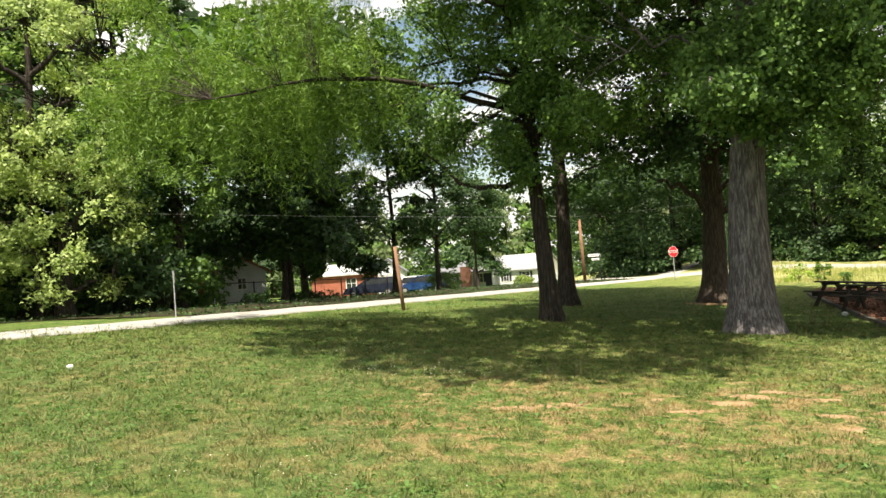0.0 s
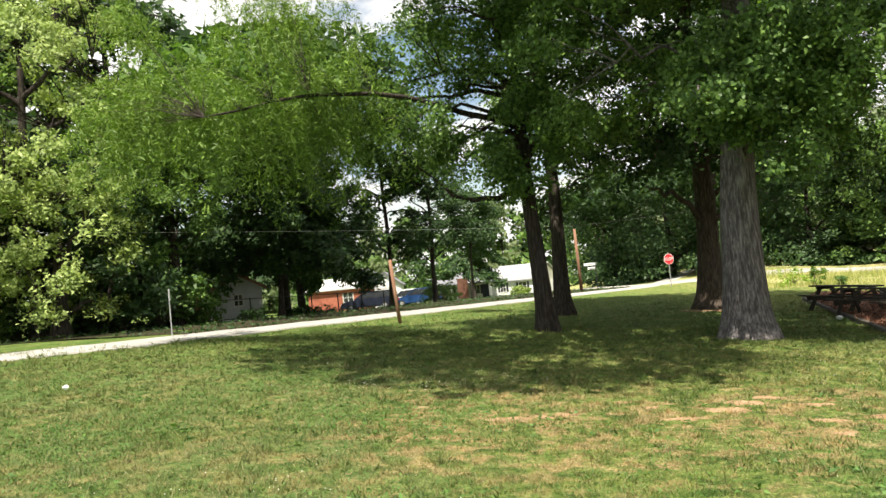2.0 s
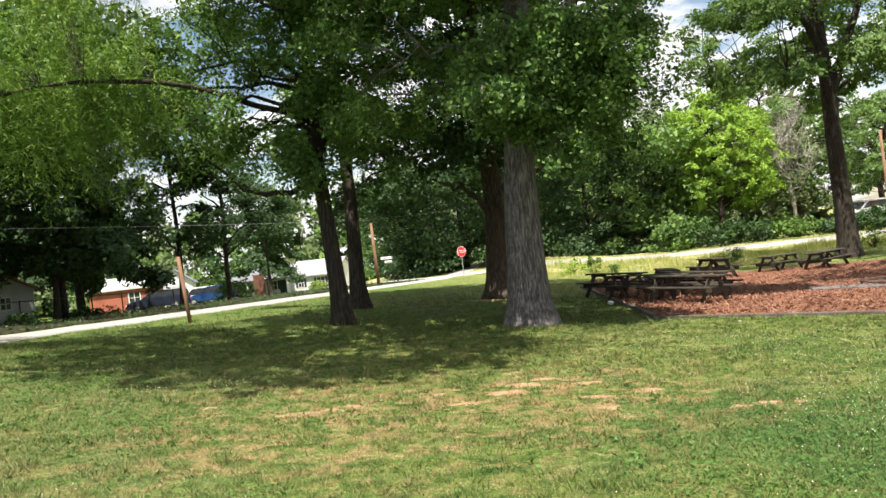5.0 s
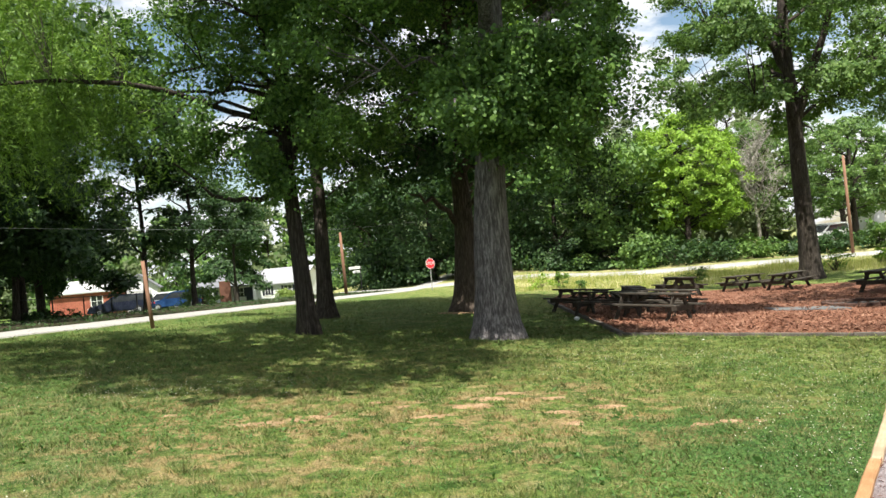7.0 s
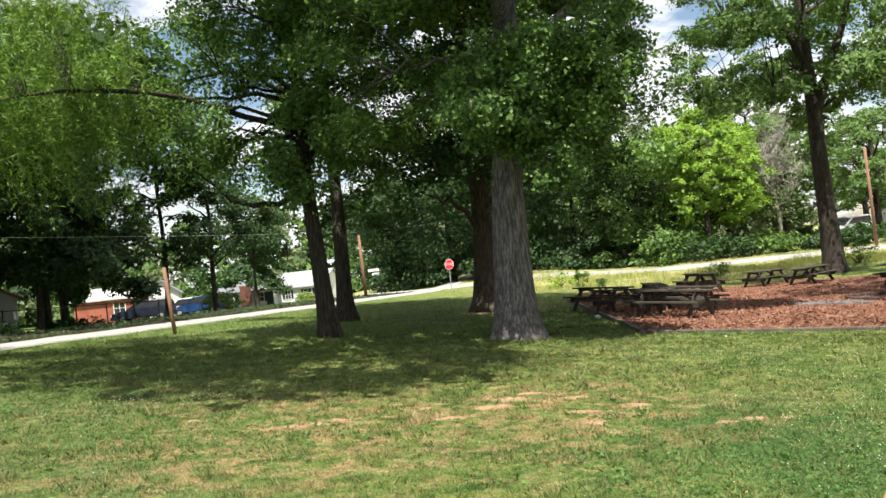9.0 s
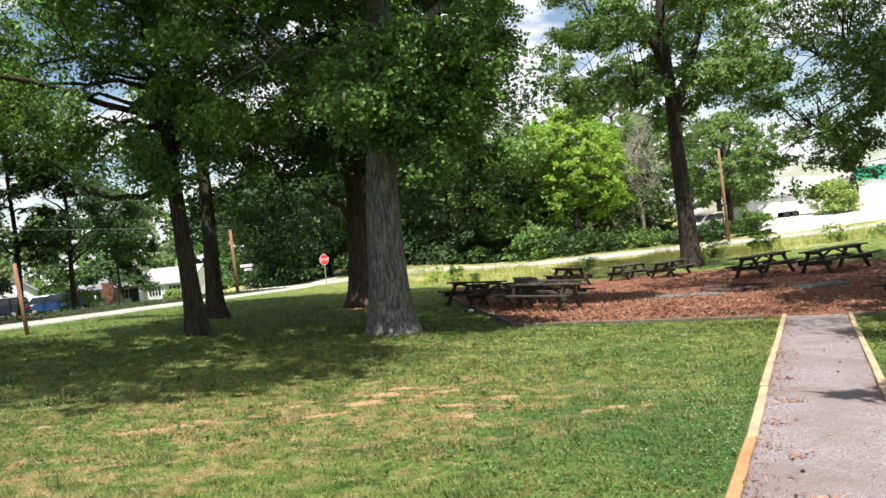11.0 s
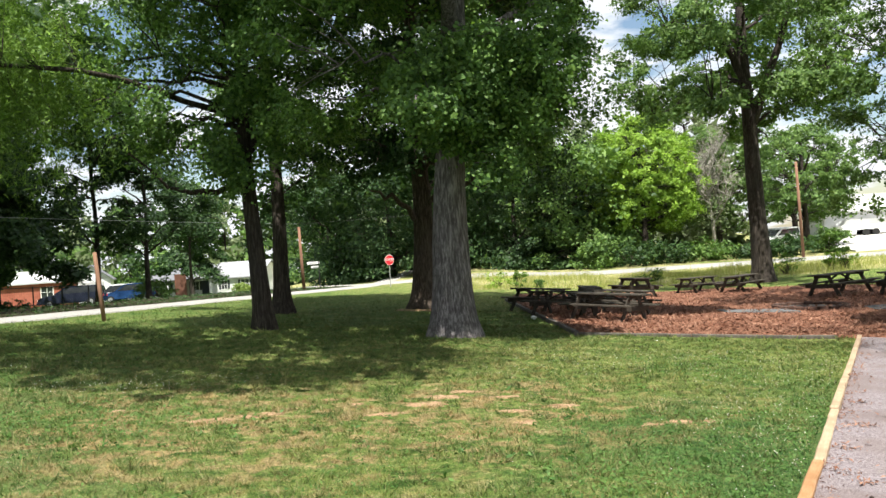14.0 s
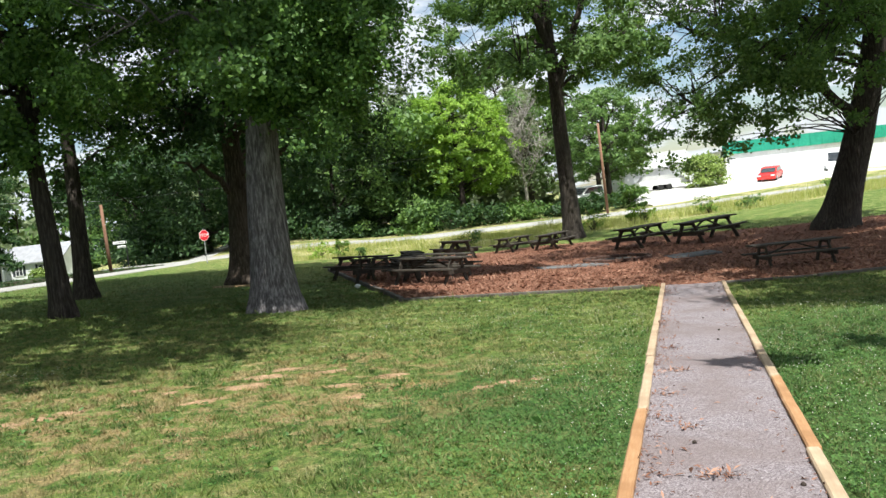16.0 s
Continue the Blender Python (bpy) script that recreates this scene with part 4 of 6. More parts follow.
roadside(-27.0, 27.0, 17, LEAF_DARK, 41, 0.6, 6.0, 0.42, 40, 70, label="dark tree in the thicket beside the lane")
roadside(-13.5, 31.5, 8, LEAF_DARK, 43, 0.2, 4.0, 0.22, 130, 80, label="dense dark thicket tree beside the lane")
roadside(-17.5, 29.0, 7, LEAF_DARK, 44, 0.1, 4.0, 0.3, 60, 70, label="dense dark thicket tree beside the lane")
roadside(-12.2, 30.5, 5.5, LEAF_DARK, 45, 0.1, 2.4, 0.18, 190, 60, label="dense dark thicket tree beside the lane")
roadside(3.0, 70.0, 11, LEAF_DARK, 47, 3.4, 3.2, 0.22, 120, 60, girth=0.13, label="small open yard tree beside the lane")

# the wood behind the field road
# over adds an unseen leaf patch that shades the tree's front
def wood_tree(x, y, h, mat, seed, low=1.0, wide=5.0, leaf=0.27, per=140, clumps=70, label="tall tree at the edge of the wood", skirt=True, over=False):
    return tree("wood_tree", x, y, h, 0.3, [(0, 0, (h + low) / 2, wide, wide, (h - low) / 2, clumps, 1.6)] + [(0, -wide * 0.5, 1.7, wide * 1.0, wide * 0.6, 1.9, clumps // 3, 1.2)] * skirt,
                mat, BARK_DARK, label, seed=seed, leaf=leaf, per=per, limbs=6, fork=0.2, sides=10, inner=0.55, group="wood edge trees",
                roof=((-2.0, -3.4, h * 0.72, wide * 1.15, wide * 0.75, 1.3, 1500, 0.5),) if over else None)


wood_rng = np.random.default_rng(77)
FIELD_N = Vector((0.505, 0.863))
for k in range(5):
    u = 0.05 * k
    base = Vector(field_edge(0.0)(u)) + FIELD_N * (9.0 + 4.0 * wood_rng.random())
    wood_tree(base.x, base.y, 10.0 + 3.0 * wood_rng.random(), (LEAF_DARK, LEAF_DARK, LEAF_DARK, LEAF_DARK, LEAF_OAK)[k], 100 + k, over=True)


def full_tree(x, y, h, wide, mat, seed, label, tufts=46, leaf=0.2, per=80, low=1.2, clumps=5, cr=0.62):
    mid = (h + low) / 2
    return tree("wood_tree", x, y, h, 0.3, dome(wide * 0.8, wide * 0.8, mid, (h - low) / 2 * 0.85, tufts, wide * 0.2, clumps, cr, -0.85) + [(0, 0, mid, wide * 0.5, wide * 0.5, (h - low) * 0.3, 14, 1.3)],
                mat, BARK_DARK, label, seed=seed, leaf=leaf, per=per, limbs=6, fork=0.2, sides=10, inner=0.45, group="wood edge trees", out=1.0, droop=0.15)


full_tree(41.6, 62.6, 13.4, 5.6, LEAF_BRIGHT, 131, "bright yellow-green maple in full sun", 84, 0.19, 120, 1.4, 6, 0.6)
full_tree(40.5, 73.0, 15.5, 5.2, LEAF_GREY, 136, "hazy grey-green tree behind the bright maple", 34, 0.3, 60)
full_tree(52.0, 70.0, 15.5, 5.6, LEAF_GREY, 137, "hazy grey-green tree behind the field road", 34, 0.3, 60)
full_tree(53.4, 55.9, 11.6, 4.9, LEAF_OAK, 133, "rounded tree beside the driveway", 48, 0.22, 80, 1.6)
full_tree(50.3, 63.5, 12.5, 4.6, LEAF_OAK, 138, "rounded tree behind the field road", 36, 0.24, 70, 1.0)
full_tree(36.0, 66.0, 9.0, 4.6, LEAF_DARK, 139, "shrubby dark tree at the edge of the wood", 34, 0.24, 70, 0.4)
full_tree(62.0, 66.5, 11.5, 5.4, LEAF_OAK, 140, "rounded tree behind the storage shed", 36, 0.3, 60, 1.0)


def bare_tree(x, y, h, seed, label):
    """A half-dead tree: a fan of bare grey limbs and twigs with a few leaves low down."""
    rng = np.random.default_rng(seed)
    foot = tagged(empty("dead_tree", x, y), label, "tree", "wood edge trees")
    v, f = [], []
    tube([(0.1 * math.sin(k), 0.1 * math.cos(k), -0.3 + h * 0.7 * k / 8) for k in range(9)], [0.2 - 0.02 * k for k in range(9)], 10, v, f, 0.05, seed)
    child("trunk", mesh_from("trunk", v, f, BARK_PALE, True), foot)
    tips = []
    for k in range(16):
        z, a = h * (0.2 + 0.5 * rng.random()), rng.random() * 6.283
        ln = 1.2 + 2.0 * rng.random()
        v, f = [], []
        line = bend((0, 0, z), (ln * 0.8 * math.cos(a), ln * 0.8 * math.sin(a), z + ln * 1.2), 0.2, rng, 7, 0.12)
        tube(line, [0.07 - 0.009 * j for j in range(7)], 6, v, f)
        child("limb", mesh_from("limb", v, f, BARK_PALE, True), foot)
        tips += line[2:]
    v, f = [], []
    for p in tips:
        for _ in range(9):
            d = rng.normal(size=3) * 0.55 + (0, 0, 0.6)
            tube(bend(p, p + d * (0.7 + rng.random()), 0.05, rng, 4, 0.08), [0.022, 0.018, 0.013, 0.007], 3, v, f)
    tagged(child("twig", mesh_from("twig", v, f, BARK_PALE), foot), kind="stuff")
    pts = np.array([rng.normal(size=3) * (1.3, 1.3, 1.0) + (0, 0, h * 0.3) for _ in range(900)] + [p + rng.normal(0, 0.5, 3) for p in tips for _ in range(4)])
    v, q = leaves(pts, 0.2, rng, np.tile([0.0, -0.5, 0.8], (len(pts), 1)), 0.2, 0.6, tri=True)
    child("foliage", mesh_arrays("foliage", v, q, LEAF_GREY), foot)
    return foot


bare_tree(47.2, 60.4, 12.0, 132, "half-dead tree with a fan of bare grey twigs")
wood_tree(19.4, 84.0, 12.0, LEAF_DARK, 134, over=True)
wood_tree(19.0, 92.0, 14.0, LEAF_OAK, 135)
for k in range(5):
    u = 0.03 + 0.065 * k
    base = Vector(field_edge(0.0)(u)) + FIELD_N * (20.0 + 6.0 * wood_rng.random())
    wood_tree(base.x, base.y, 13 + 3 * wood_rng.random(), (LEAF_GREY, LEAF_OAK)[k % 2], 150 + k, 0.3, 6.5, 0.85, 70, 44)
# far trees behind the houses
for k in range(24):
    a = radians(-20 + 2.05 * k)
    d = 146 + 26 * wood_rng.random()
    wood_tree(d * math.sin(a), d * math.cos(a), 14 + 6 * wood_rng.random(), (LEAF_GREY, LEAF_OAK, LEAF_DARK, LEAF_OAK)[k % 4], 170 + k, 0.5, 7.0, 0.95, 40, 40, "distant tree behind the houses")

# ---- things on the lawn ----
def on_slope(x, y, turn, lift=0.0):
    """A pose on the ground that leans with it."""
    h = 0.6
    n = Vector((float(land(x - h, y) - land(x + h, y)), float(land(x, y - h) - land(x, y + h)), 2 * h)).normalized()
    q = Vector((0, 0, 1)).rotation_difference(n).to_matrix().to_4x4()
    return Matrix.Translation((x, y, float(land(x, y)) + lift)) @ q @ pose(0, 0, 0, 0, 0, turn)


def picnic_table(x, y, turn, label="weathered dark wooden picnic table with attached benches", long=2.35, size=1.0):
    """A plank table on A-frames, its long side along its own x."""
    thing = new("picnic_table")
    thing.matrix_world = on_slope(x, y, turn, 0.05) @ Matrix.Scale(size, 4)
    tagged(thing, label, "picnic table", "picnic tables")
    for k in range(5):
        part("plank", box(long, 0.140, 0.048, 0.006, (0.012 * (-1) ** k, (k - 2) * 0.147, 0.745)), TABLE_WOOD, thing)
    for s in (-1, 1):
        for k in range(2):
            part("bench_plank", box(long, 0.140, 0.048, 0.006, (0.01 * s, s * (0.60 + 0.145 * k), 0.445)), TABLE_WOOD, thing)
    for e in (-1, 1):
        ex = e * long * 0.366
        part("top_cleat", box(0.038, 0.70, 0.088, 0.005, (ex, 0, 0.68)), TABLE_WOOD, thing)
        part("seat_bearer", box(0.038, 1.48, 0.138, 0.005, (ex, 0, 0.355)), TABLE_WOOD, thing)
        for s in (-1, 1):
            a, b = Vector((ex - e * 0.04, s * 0.66, -0.06)), Vector((ex - e * 0.04, s * 0.22, 0.72))
            way = b - a
            m = Matrix.Rotation(math.atan2(-way.y, way.z), 4, "X")
            part("leg", box(0.04, 0.14, way.length, 0.005, (a + b) / 2, turn=m), TABLE_WOOD, thing)
        a, b = Vector((ex - e * 0.06, 0, 0.38)), Vector((e * 0.12, 0, 0.70))
        way = b - a
        part("brace", box(0.04, 0.088, way.length, 0.004, (a + b) / 2, turn=Matrix.Rotation(math.atan2(way.x, way.z), 4, "Y")), TABLE_WOOD, thing)
    return thing


picnic_table(12.35, 20.3, 117)
picnic_table(12.4, 23.0, 126, "weathered dark picnic table crowded against its neighbour")
picnic_table(14.0, 22.6, 118, "weathered dark picnic table crowded against its neighbour")
picnic_table(12.9, 25.8, 108, "weathered dark picnic table in deep shade")
picnic_table(15.7, 27.3, 66, "weathered dark picnic table in deep shade")
picnic_table(22.6, 35.0, 74, size=1.2)
picnic_table(26.5, 35.2, 12)
picnic_table(27.4, 33.0, 22)
picnic_table(26.6, 26.0, 6, size=1.14)
picnic_table(27.5, 23.2, -4, size=1.18)
picnic_table(19.9, 13.9, -32, "weathered grey picnic table at the end of the path", 2.75, 0.86)

# fire ring of stones, with a concrete slab beside it
ring = new("fire_ring")
ring.matrix_world = on_slope(21.5, 22.3, 0, 0.05)
tagged(ring, "low round fire ring of dark stone blocks", "fire pit")
for k in range(22):
    a = 2 * math.pi * k / 22
    part("stone", box(0.31, 0.18, 0.17 + 0.02 * math.sin(k * 2.7), 0.025, (1.15 * math.cos(a), 1.15 * math.sin(a), 0.05), turn=Matrix.Rotation(a + math.pi / 2, 4, "Z")), STONE, ring)
ash = bmesh.new()
bmesh.ops.create_circle(ash, cap_ends=True, segments=24, radius=1.05, matrix=Matrix.Translation((0, 0, 0.035)))
part("ash_bed", ash, mat_plain("ash", (0.05, 0.045, 0.04), (0.10, 0.09, 0.085), 8.0, 0.95, 0.3), ring, "grey ash and char")
slab = new("concrete_slab", None)
slab.matrix_world = on_slope(18.9, 21.9, -25, 0.015)
tagged(slab, "low grey concrete slab let into the mulch", "slab")
part("slab_top", box(2.3, 1.5, 0.16, 0.02), CONCRETE, slab)
slab2 = new("concrete_slab", None)
slab2.matrix_world = on_slope(22.9, 20.0, -30, 0.0)
tagged(slab2, "low grey concrete slab let into the mulch", "slab")
part("slab_top", box(1.7, 1.2, 0.2, 0.02), CONCRETE, slab2)

# timbers along the path
def timber_row(name, label, a, b, material, width, high, piece, seed, lift=0.0, drift=0.004, first=None, pale=None, other=None):
    row = tagged(empty(name, a[0], a[1]), label, "edging", kind="")
    rng = np.random.default_rng(seed)
    a, b = Vector(a), Vector(b)
    way, at = (b - a).normalized(), 0.0
    total, foot, count = (b - a).length, row.matrix_world.translation, 0
    while at < total - 0.1:
        ln = piece * (0.9 + 0.2 * rng.random()) if first is None else (first if count == 0 else piece)
        ln = min(ln, total - at)
        p0, p1 = a + way * at, a + way * (at + ln - 0.012)
        off = rng.normal(0, drift)
        q0, q1 = Vector((p0.x, p0.y, float(land(p0.x, p0.y)))), Vector((p1.x, p1.y, float(land(p1.x, p1.y))))
        mid, d = (q0 + q1) / 2, q1 - q0
        m = Matrix.Rotation(math.atan2(d.y, d.x), 4, "Z") @ Matrix.Rotation(-math.asin(d.z / d.length), 4, "Y")
        bm = box(d.length, width, high, 0.012, (0, 0, 0))
        bmesh.ops.subdivide_edges(bm, edges=[e for e in bm.edges if e.calc_length() > 0.5], cuts=6)
        for v in bm.verts:
            v.co.y += 0.006 * noise.noise((v.co.x * 3, seed, at))
            v.co.z += 0.006 * noise.noise((v.co.x * 2.4, seed + 9, at))
        part("timber", bm, other if pale and pale(count) else material, row, m=Matrix.Translation(mid - foot + Vector((-way.y * off, way.x * off, high / 2 - 0.02 + lift + rng.normal(0, 0.006)))) @ m)
        at += ln
        count += 1
    return row


def along(off, s):
    p = P0 + PDIR * s + PSIDE * off
    return p.x, p.y


PLEN = (P1 - P0).length
timber_row("path_edging", "row of new orange and pale timbers along the path", along(0.0, 0.0), along(-0.02, PLEN - 0.15), NEW_TIMBER, 0.088, 0.095, 2.44, 3, first=0.51, pale=lambda k: k > 2, other=PALE_TIMBER)
timber_row("path_edging", "row of new orange and pale timbers along the path", along(path_wide(0.0), 0.0), along(path_wide(PLEN), PLEN - 0.05), NEW_TIMBER, 0.088, 0.095, 2.44, 4, first=1.83, pale=lambda k: k != 2, other=PALE_TIMBER)
timber_row("bed_edging", "row of weathered grey timbers round the mulch", BED[0], BED[1], OLD_TIMBER, 0.11, 0.11, 2.4, 5, -0.015)
timber_row("bed_edging", "row of weathered grey timbers round the mulch", BED[2], BED[3], OLD_TIMBER, 0.11, 0.11, 2.4, 6, -0.015)
timber_row("bed_edging", "row of weathered grey timbers round the mulch", BED[3], BED[4], OLD_TIMBER, 0.11, 0.11, 2.4, 7, -0.015)
timber_row("bed_edging", "row of weathered grey timbers round the mulch", BED[0], BED[12], OLD_TIMBER, 0.12, 0.13, 2.4, 8, 0.0)

# sticks, sweetgum balls and litter
def pebble(name, label, category, x, y, r, material, lift=0.0, seed=0, flat=0.8, group=""):
    bm = bmesh.new()
    bmesh.ops.create_icosphere(bm, subdivisions=2, radius=r)
    for v in bm.verts:
        v.co *= 1 + 0.25 * noise.noise(v.co / r * 1.3 + Vector((seed, 0, 0)))
        v.co.z *= flat
    me = bpy.data.meshes.new(name)
    bm.to_mesh(me)
    bm.free()
    me.materials.append(material)
    ob = new(name, me)
    ob.location = (x, y, float(land(x, y)) + r * flat * 0.7 + lift)
    return tagged(ob, label, category, group)


BALLS = ((0.39, 4.40), (0.96, 3.52), (0.82, 10.08), (0.77, 9.28), (0.66, 11.6), (1.01, 12.45), (0.33, 14.7))
BALL = mat_plain("seed_ball", (0.03, 0.022, 0.018), (0.06, 0.045, 0.035), 60.0, 0.9, 0.4)
for k, (off, s) in enumerate(BALLS):
    px, py = along(off, s)
    pebble("seed_ball", "dark round seed ball on the gravel path", "seed ball", px, py, 0.016, BALL, 0.032, k, 0.95, "seed balls")
pebble("litter", "crumpled white paper litter on the grass", "litter", 10.72, 21.8, 0.09, SIGN_WHITE, 0.02, 30, 0.7)
pebble("litter", "crumpled white paper litter on the grass", "litter", -5.48, 12.0, 0.05, SIGN_WHITE, 0.03, 31, 0.7)
pebble("fallen_bark", "small pale scrap lying on the lawn", "litter", 10.1, 14.6, 0.025, SIGN_WHITE, 0.02, 32, 0.5)

# signs and posts
stop = tagged(empty("stop_sign", 16.75, 58.8, turn=14), "red octagonal stop sign on a steel post", "sign")
part("post", box(0.055, 0.035, 2.8, 0.004, (0, 0.03, 1.1)), STEEL, stop)
R8 = 0.375 / math.cos(math.pi / 8)
part("rim", prism([(R8 * math.cos(math.pi / 8 + k * math.pi / 4), 2.02 + R8 * math.sin(math.pi / 8 + k * math.pi / 4)) for k in range(8)], 0.012), SIGN_WHITE, stop, "white rim of the plate")
r8 = R8 * 0.94
part("plate", prism([(r8 * math.cos(math.pi / 8 + k * math.pi / 4), 2.02 + r8 * math.sin(math.pi / 8 + k * math.pi / 4)) for k in range(8)], 0.020), SIGN_RED, stop)


def lettering(text, size, parent, m, material, name="lettering"):
    cu = bpy.data.curves.new(name, "FONT")
    cu.body, cu.size, cu.align_x, cu.align_y, cu.extrude = text, size, "CENTER", "CENTER", 0.004
    tmp = bpy.data.objects.new("tmp", cu)
    scene.collection.objects.link(tmp)
    me = bpy.data.meshes.new_from_object(tmp.evaluated_get(bpy.context.evaluated_depsgraph_get()))
    bpy.data.objects.remove(tmp)
    me.materials.clear()
    me.materials.append(material)
    return child(name, me, parent, m)


lettering("STOP", 0.30, stop, pose(0, -0.016, 2.02, 90, 0, 0), SIGN_WHITE)

name_sign = tagged(empty("street_sign", 11.7, 60.3, turn=10), "street corner sign with two white blades on a post", "sign")
part("post", rod((0, 0, -0.3), (0, 0, 2.1), 0.035), DARK_STEEL, name_sign)
part("blade", box(0.95, 0.02, 0.20, 0.006, (-0.42, 0, 1.92)), SIGN_WHITE, name_sign)
part("blade", box(0.65, 0.02, 0.18, 0.006, (-0.28, 0.03, 1.62)), SIGN_WHITE, name_sign)
for bx, bz, bw in ((-0.42, 1.92, 0.6), (-0.28, 1.62, 0.4)):
    part("writing_bar", box(bw, 0.028, 0.05, 0.0, (bx, 0.012 if bz < 1.8 else 0.0, bz)), SIGN_BACK, name_sign)


def power_pole(x, y, h, label, arm=True, lean=(0.0, 0.0)):
    pole = tagged(empty("utility_pole", x, y), label, "utility pole", "utility poles")
    part("shaft", rod((0, 0, -0.5), (lean[0], lean[1], h), 0.125, 0.095, 12), POLE_WOOD, pole, smooth=True)
    if arm:
        part("crossarm", box(2.2, 0.10, 0.12, 0.01, (lean[0], lean[1] - 0.13, h - 0.6)), POLE_WOOD, pole)
        for k in (-0.95, -0.35, 0.35, 0.95):
            part("insulator", rod((lean[0] + k, lean[1] - 0.13, h - 0.54), (lean[0] + k, lean[1] - 0.13, h - 0.36), 0.05, 0.03), SIGN_BACK, pole)
    return pole


power_pole(10.1, 57.9, 4.45, "brown wooden utility pole beside the lane", False, lean=(-0.1, 0.0))
power_pole(47.1, 49.7, 7.4, "brown wooden utility pole beside the field road", False, lean=(-0.1, 0.0))
stub = tagged(empty("wooden_post", -1.25, 25.95), "leaning brown wooden post in the grass", "post")
part("shaft", rod((0.02, 0, -0.3), (-0.14, 0, 2.05), 0.062, 0.056, 12), POLE_WOOD, stub, smooth=True)
mark = tagged(empty("road_sign", -7.42, 22.7, turn=106), "thin grey road sign seen edge-on", "sign")
part("post", box(0.045, 0.03, 1.7, 0.003, (0, 0, 0.5)), STEEL, mark)
part("plate", box(0.45, 0.012, 0.32, 0.004, (0, -0.025, 1.2)), SIGN_BACK, mark)

# wires over the lane
def wire(name, a, b, sag, label, material=SIGN_BACK, thick=0.008):
    a, b = Vector(a), Vector(b)
    pts = [a + (b - a) * (k / 20) - Vector((0, 0, sag * 4 * (k / 20) * (1 - k / 20))) for k in range(21)]
    v, f = [], []
    tube(pts, [thick] * 21, 5, v, f)
    return tagged(new(name, mesh_from(name, v, f, material)), label, "cable")


wire("overhead_cable", (-22.0, 14.0, 4.55), (10.0, 57.9, 4.5), 0.2, "thin grey overhead cable above the lane")
wire("overhead_cable", (10.0, 57.9, 4.5), (47.0, 49.7, 6.9), 0.6, "thin dark overhead cable between two poles", DARK_STEEL, 0.006)

# ---- houses, fence and cars behind the lane ----
def window(parent, x, z, w, h, y, shutters=False, turn=None):
    win = child("window", bpy.data.meshes.new("window_frame"), parent)
    bm = box(w + 0.14, 0.07, 0.07, 0.0, (x, y, z + h / 2 + 0.035))
    for m in (((w + 0.2), 0.09, 0.08, x, z - h / 2 - 0.04), (0.07, 0.07, h, x - w / 2 - 0.035, z), (0.07, 0.07, h, x + w / 2 + 0.035, z), (0.04, 0.05, h, x, z), (w, 0.05, 0.04, x, z)):
        box(m[0], m[1], m[2], 0.0, (m[3], y, m[4]), bm)
    bm.to_mesh(win.data)
    bm.free()
    win.data.materials.append(SIGN_WHITE)
    part("pane", box(w, 0.02, h, 0.0, (x, y + 0.02, z)), DARK_GLASS, win)
    if shutters:
        for s in (-1, 1):
            part("shutter", box(0.36, 0.04, h + 0.1, 0.01, (x + s * (w / 2 + 0.27), y, z)), SHUTTER, win)
    if turn is not None:
        for ob in [win] + list(win.children):
            ob.data.transform(Matrix.Rotation(radians(turn), 4, "Z"))
    return win


def house(name, x, y, turn, wide, deep, wall, rise, wall_mat, roof_mat, label, gable="x", z=None, over=0.35):
    """A gabled house. Its front looks to -y; the ridge runs along its own x or y."""
    h = tagged(empty(name, x, y, z, turn), label, "house")
    box_wall = box(wide, deep, wall + 1.2, 0.0, (0, 0, wall / 2 - 0.6))
    part("wall", box_wall, wall_mat, h)
    span, run = (deep, wide) if gable == "x" else (wide, deep)
    half = span / 2
    tri = prism([(-half, wall), (half, wall), (0, wall + rise)], run - 0.02)
    spin = Matrix.Rotation(math.pi / 2, 4, "Z") if gable == "x" else Matrix()
    bmesh.ops.transform(tri, matrix=spin, verts=tri.verts)
    part("gable", tri, wall_mat, h)
    k = rise / half
    for s in (-1, 1):
        o = half + over
        slope = prism([(0, wall + rise + 0.02), (s * o, wall - k * over + 0.02), (s * o, wall - k * over + 0.17), (0, wall + rise + 0.17)], run + 2 * over)
        bmesh.ops.transform(slope, matrix=spin, verts=slope.verts)
        part("roof", slope, roof_mat, h)
    return h


white = house("house", 12.6, 121.0, -38, 7.8, 6.0, 2.5, 2.0, WHITE_PAINT, PALE_SHINGLE, "white one-storey house with a pale grey roof", "x", -1.95)
window(white, 1.5, 1.45, 1.3, 1.2, -3.03, True)
window(white, -1.9, 1.45, 0.9, 1.2, -3.03, True)
wing = house("house", 3.9, 121.8, -4, 7.8, 6.0, 2.4, 1.5, WHITE_PAINT, GREY_SHINGLE, "white house wing with a shaded porch and brick chimney", "x", -1.75)
window(wing, -2.4, 1.4, 1.0, 1.2, -3.03, True)
window(wing, 1.6, 1.4, 0.9, 1.2, -3.03, True)
part("door", box(0.95, 0.08, 2.05, 0.01, (2.9, -3.04, 1.05)), SHUTTER, wing)
for k in (-3.6, -2.0, 1.2, 3.6):
    part("porch_post", box(0.14, 0.14, 2.3, 0.01, (k, -4.7, 1.15)), WHITE_PAINT, wing)
part("porch_roof", box(8.0, 1.9, 0.14, 0.01, (0, -4.1, 2.4)), GREY_SHINGLE, wing)
part("chimney", box(1.5, 0.9, 3.4, 0.02, (-0.3, -4.9, 1.5)), OLD_BRICK, wing)

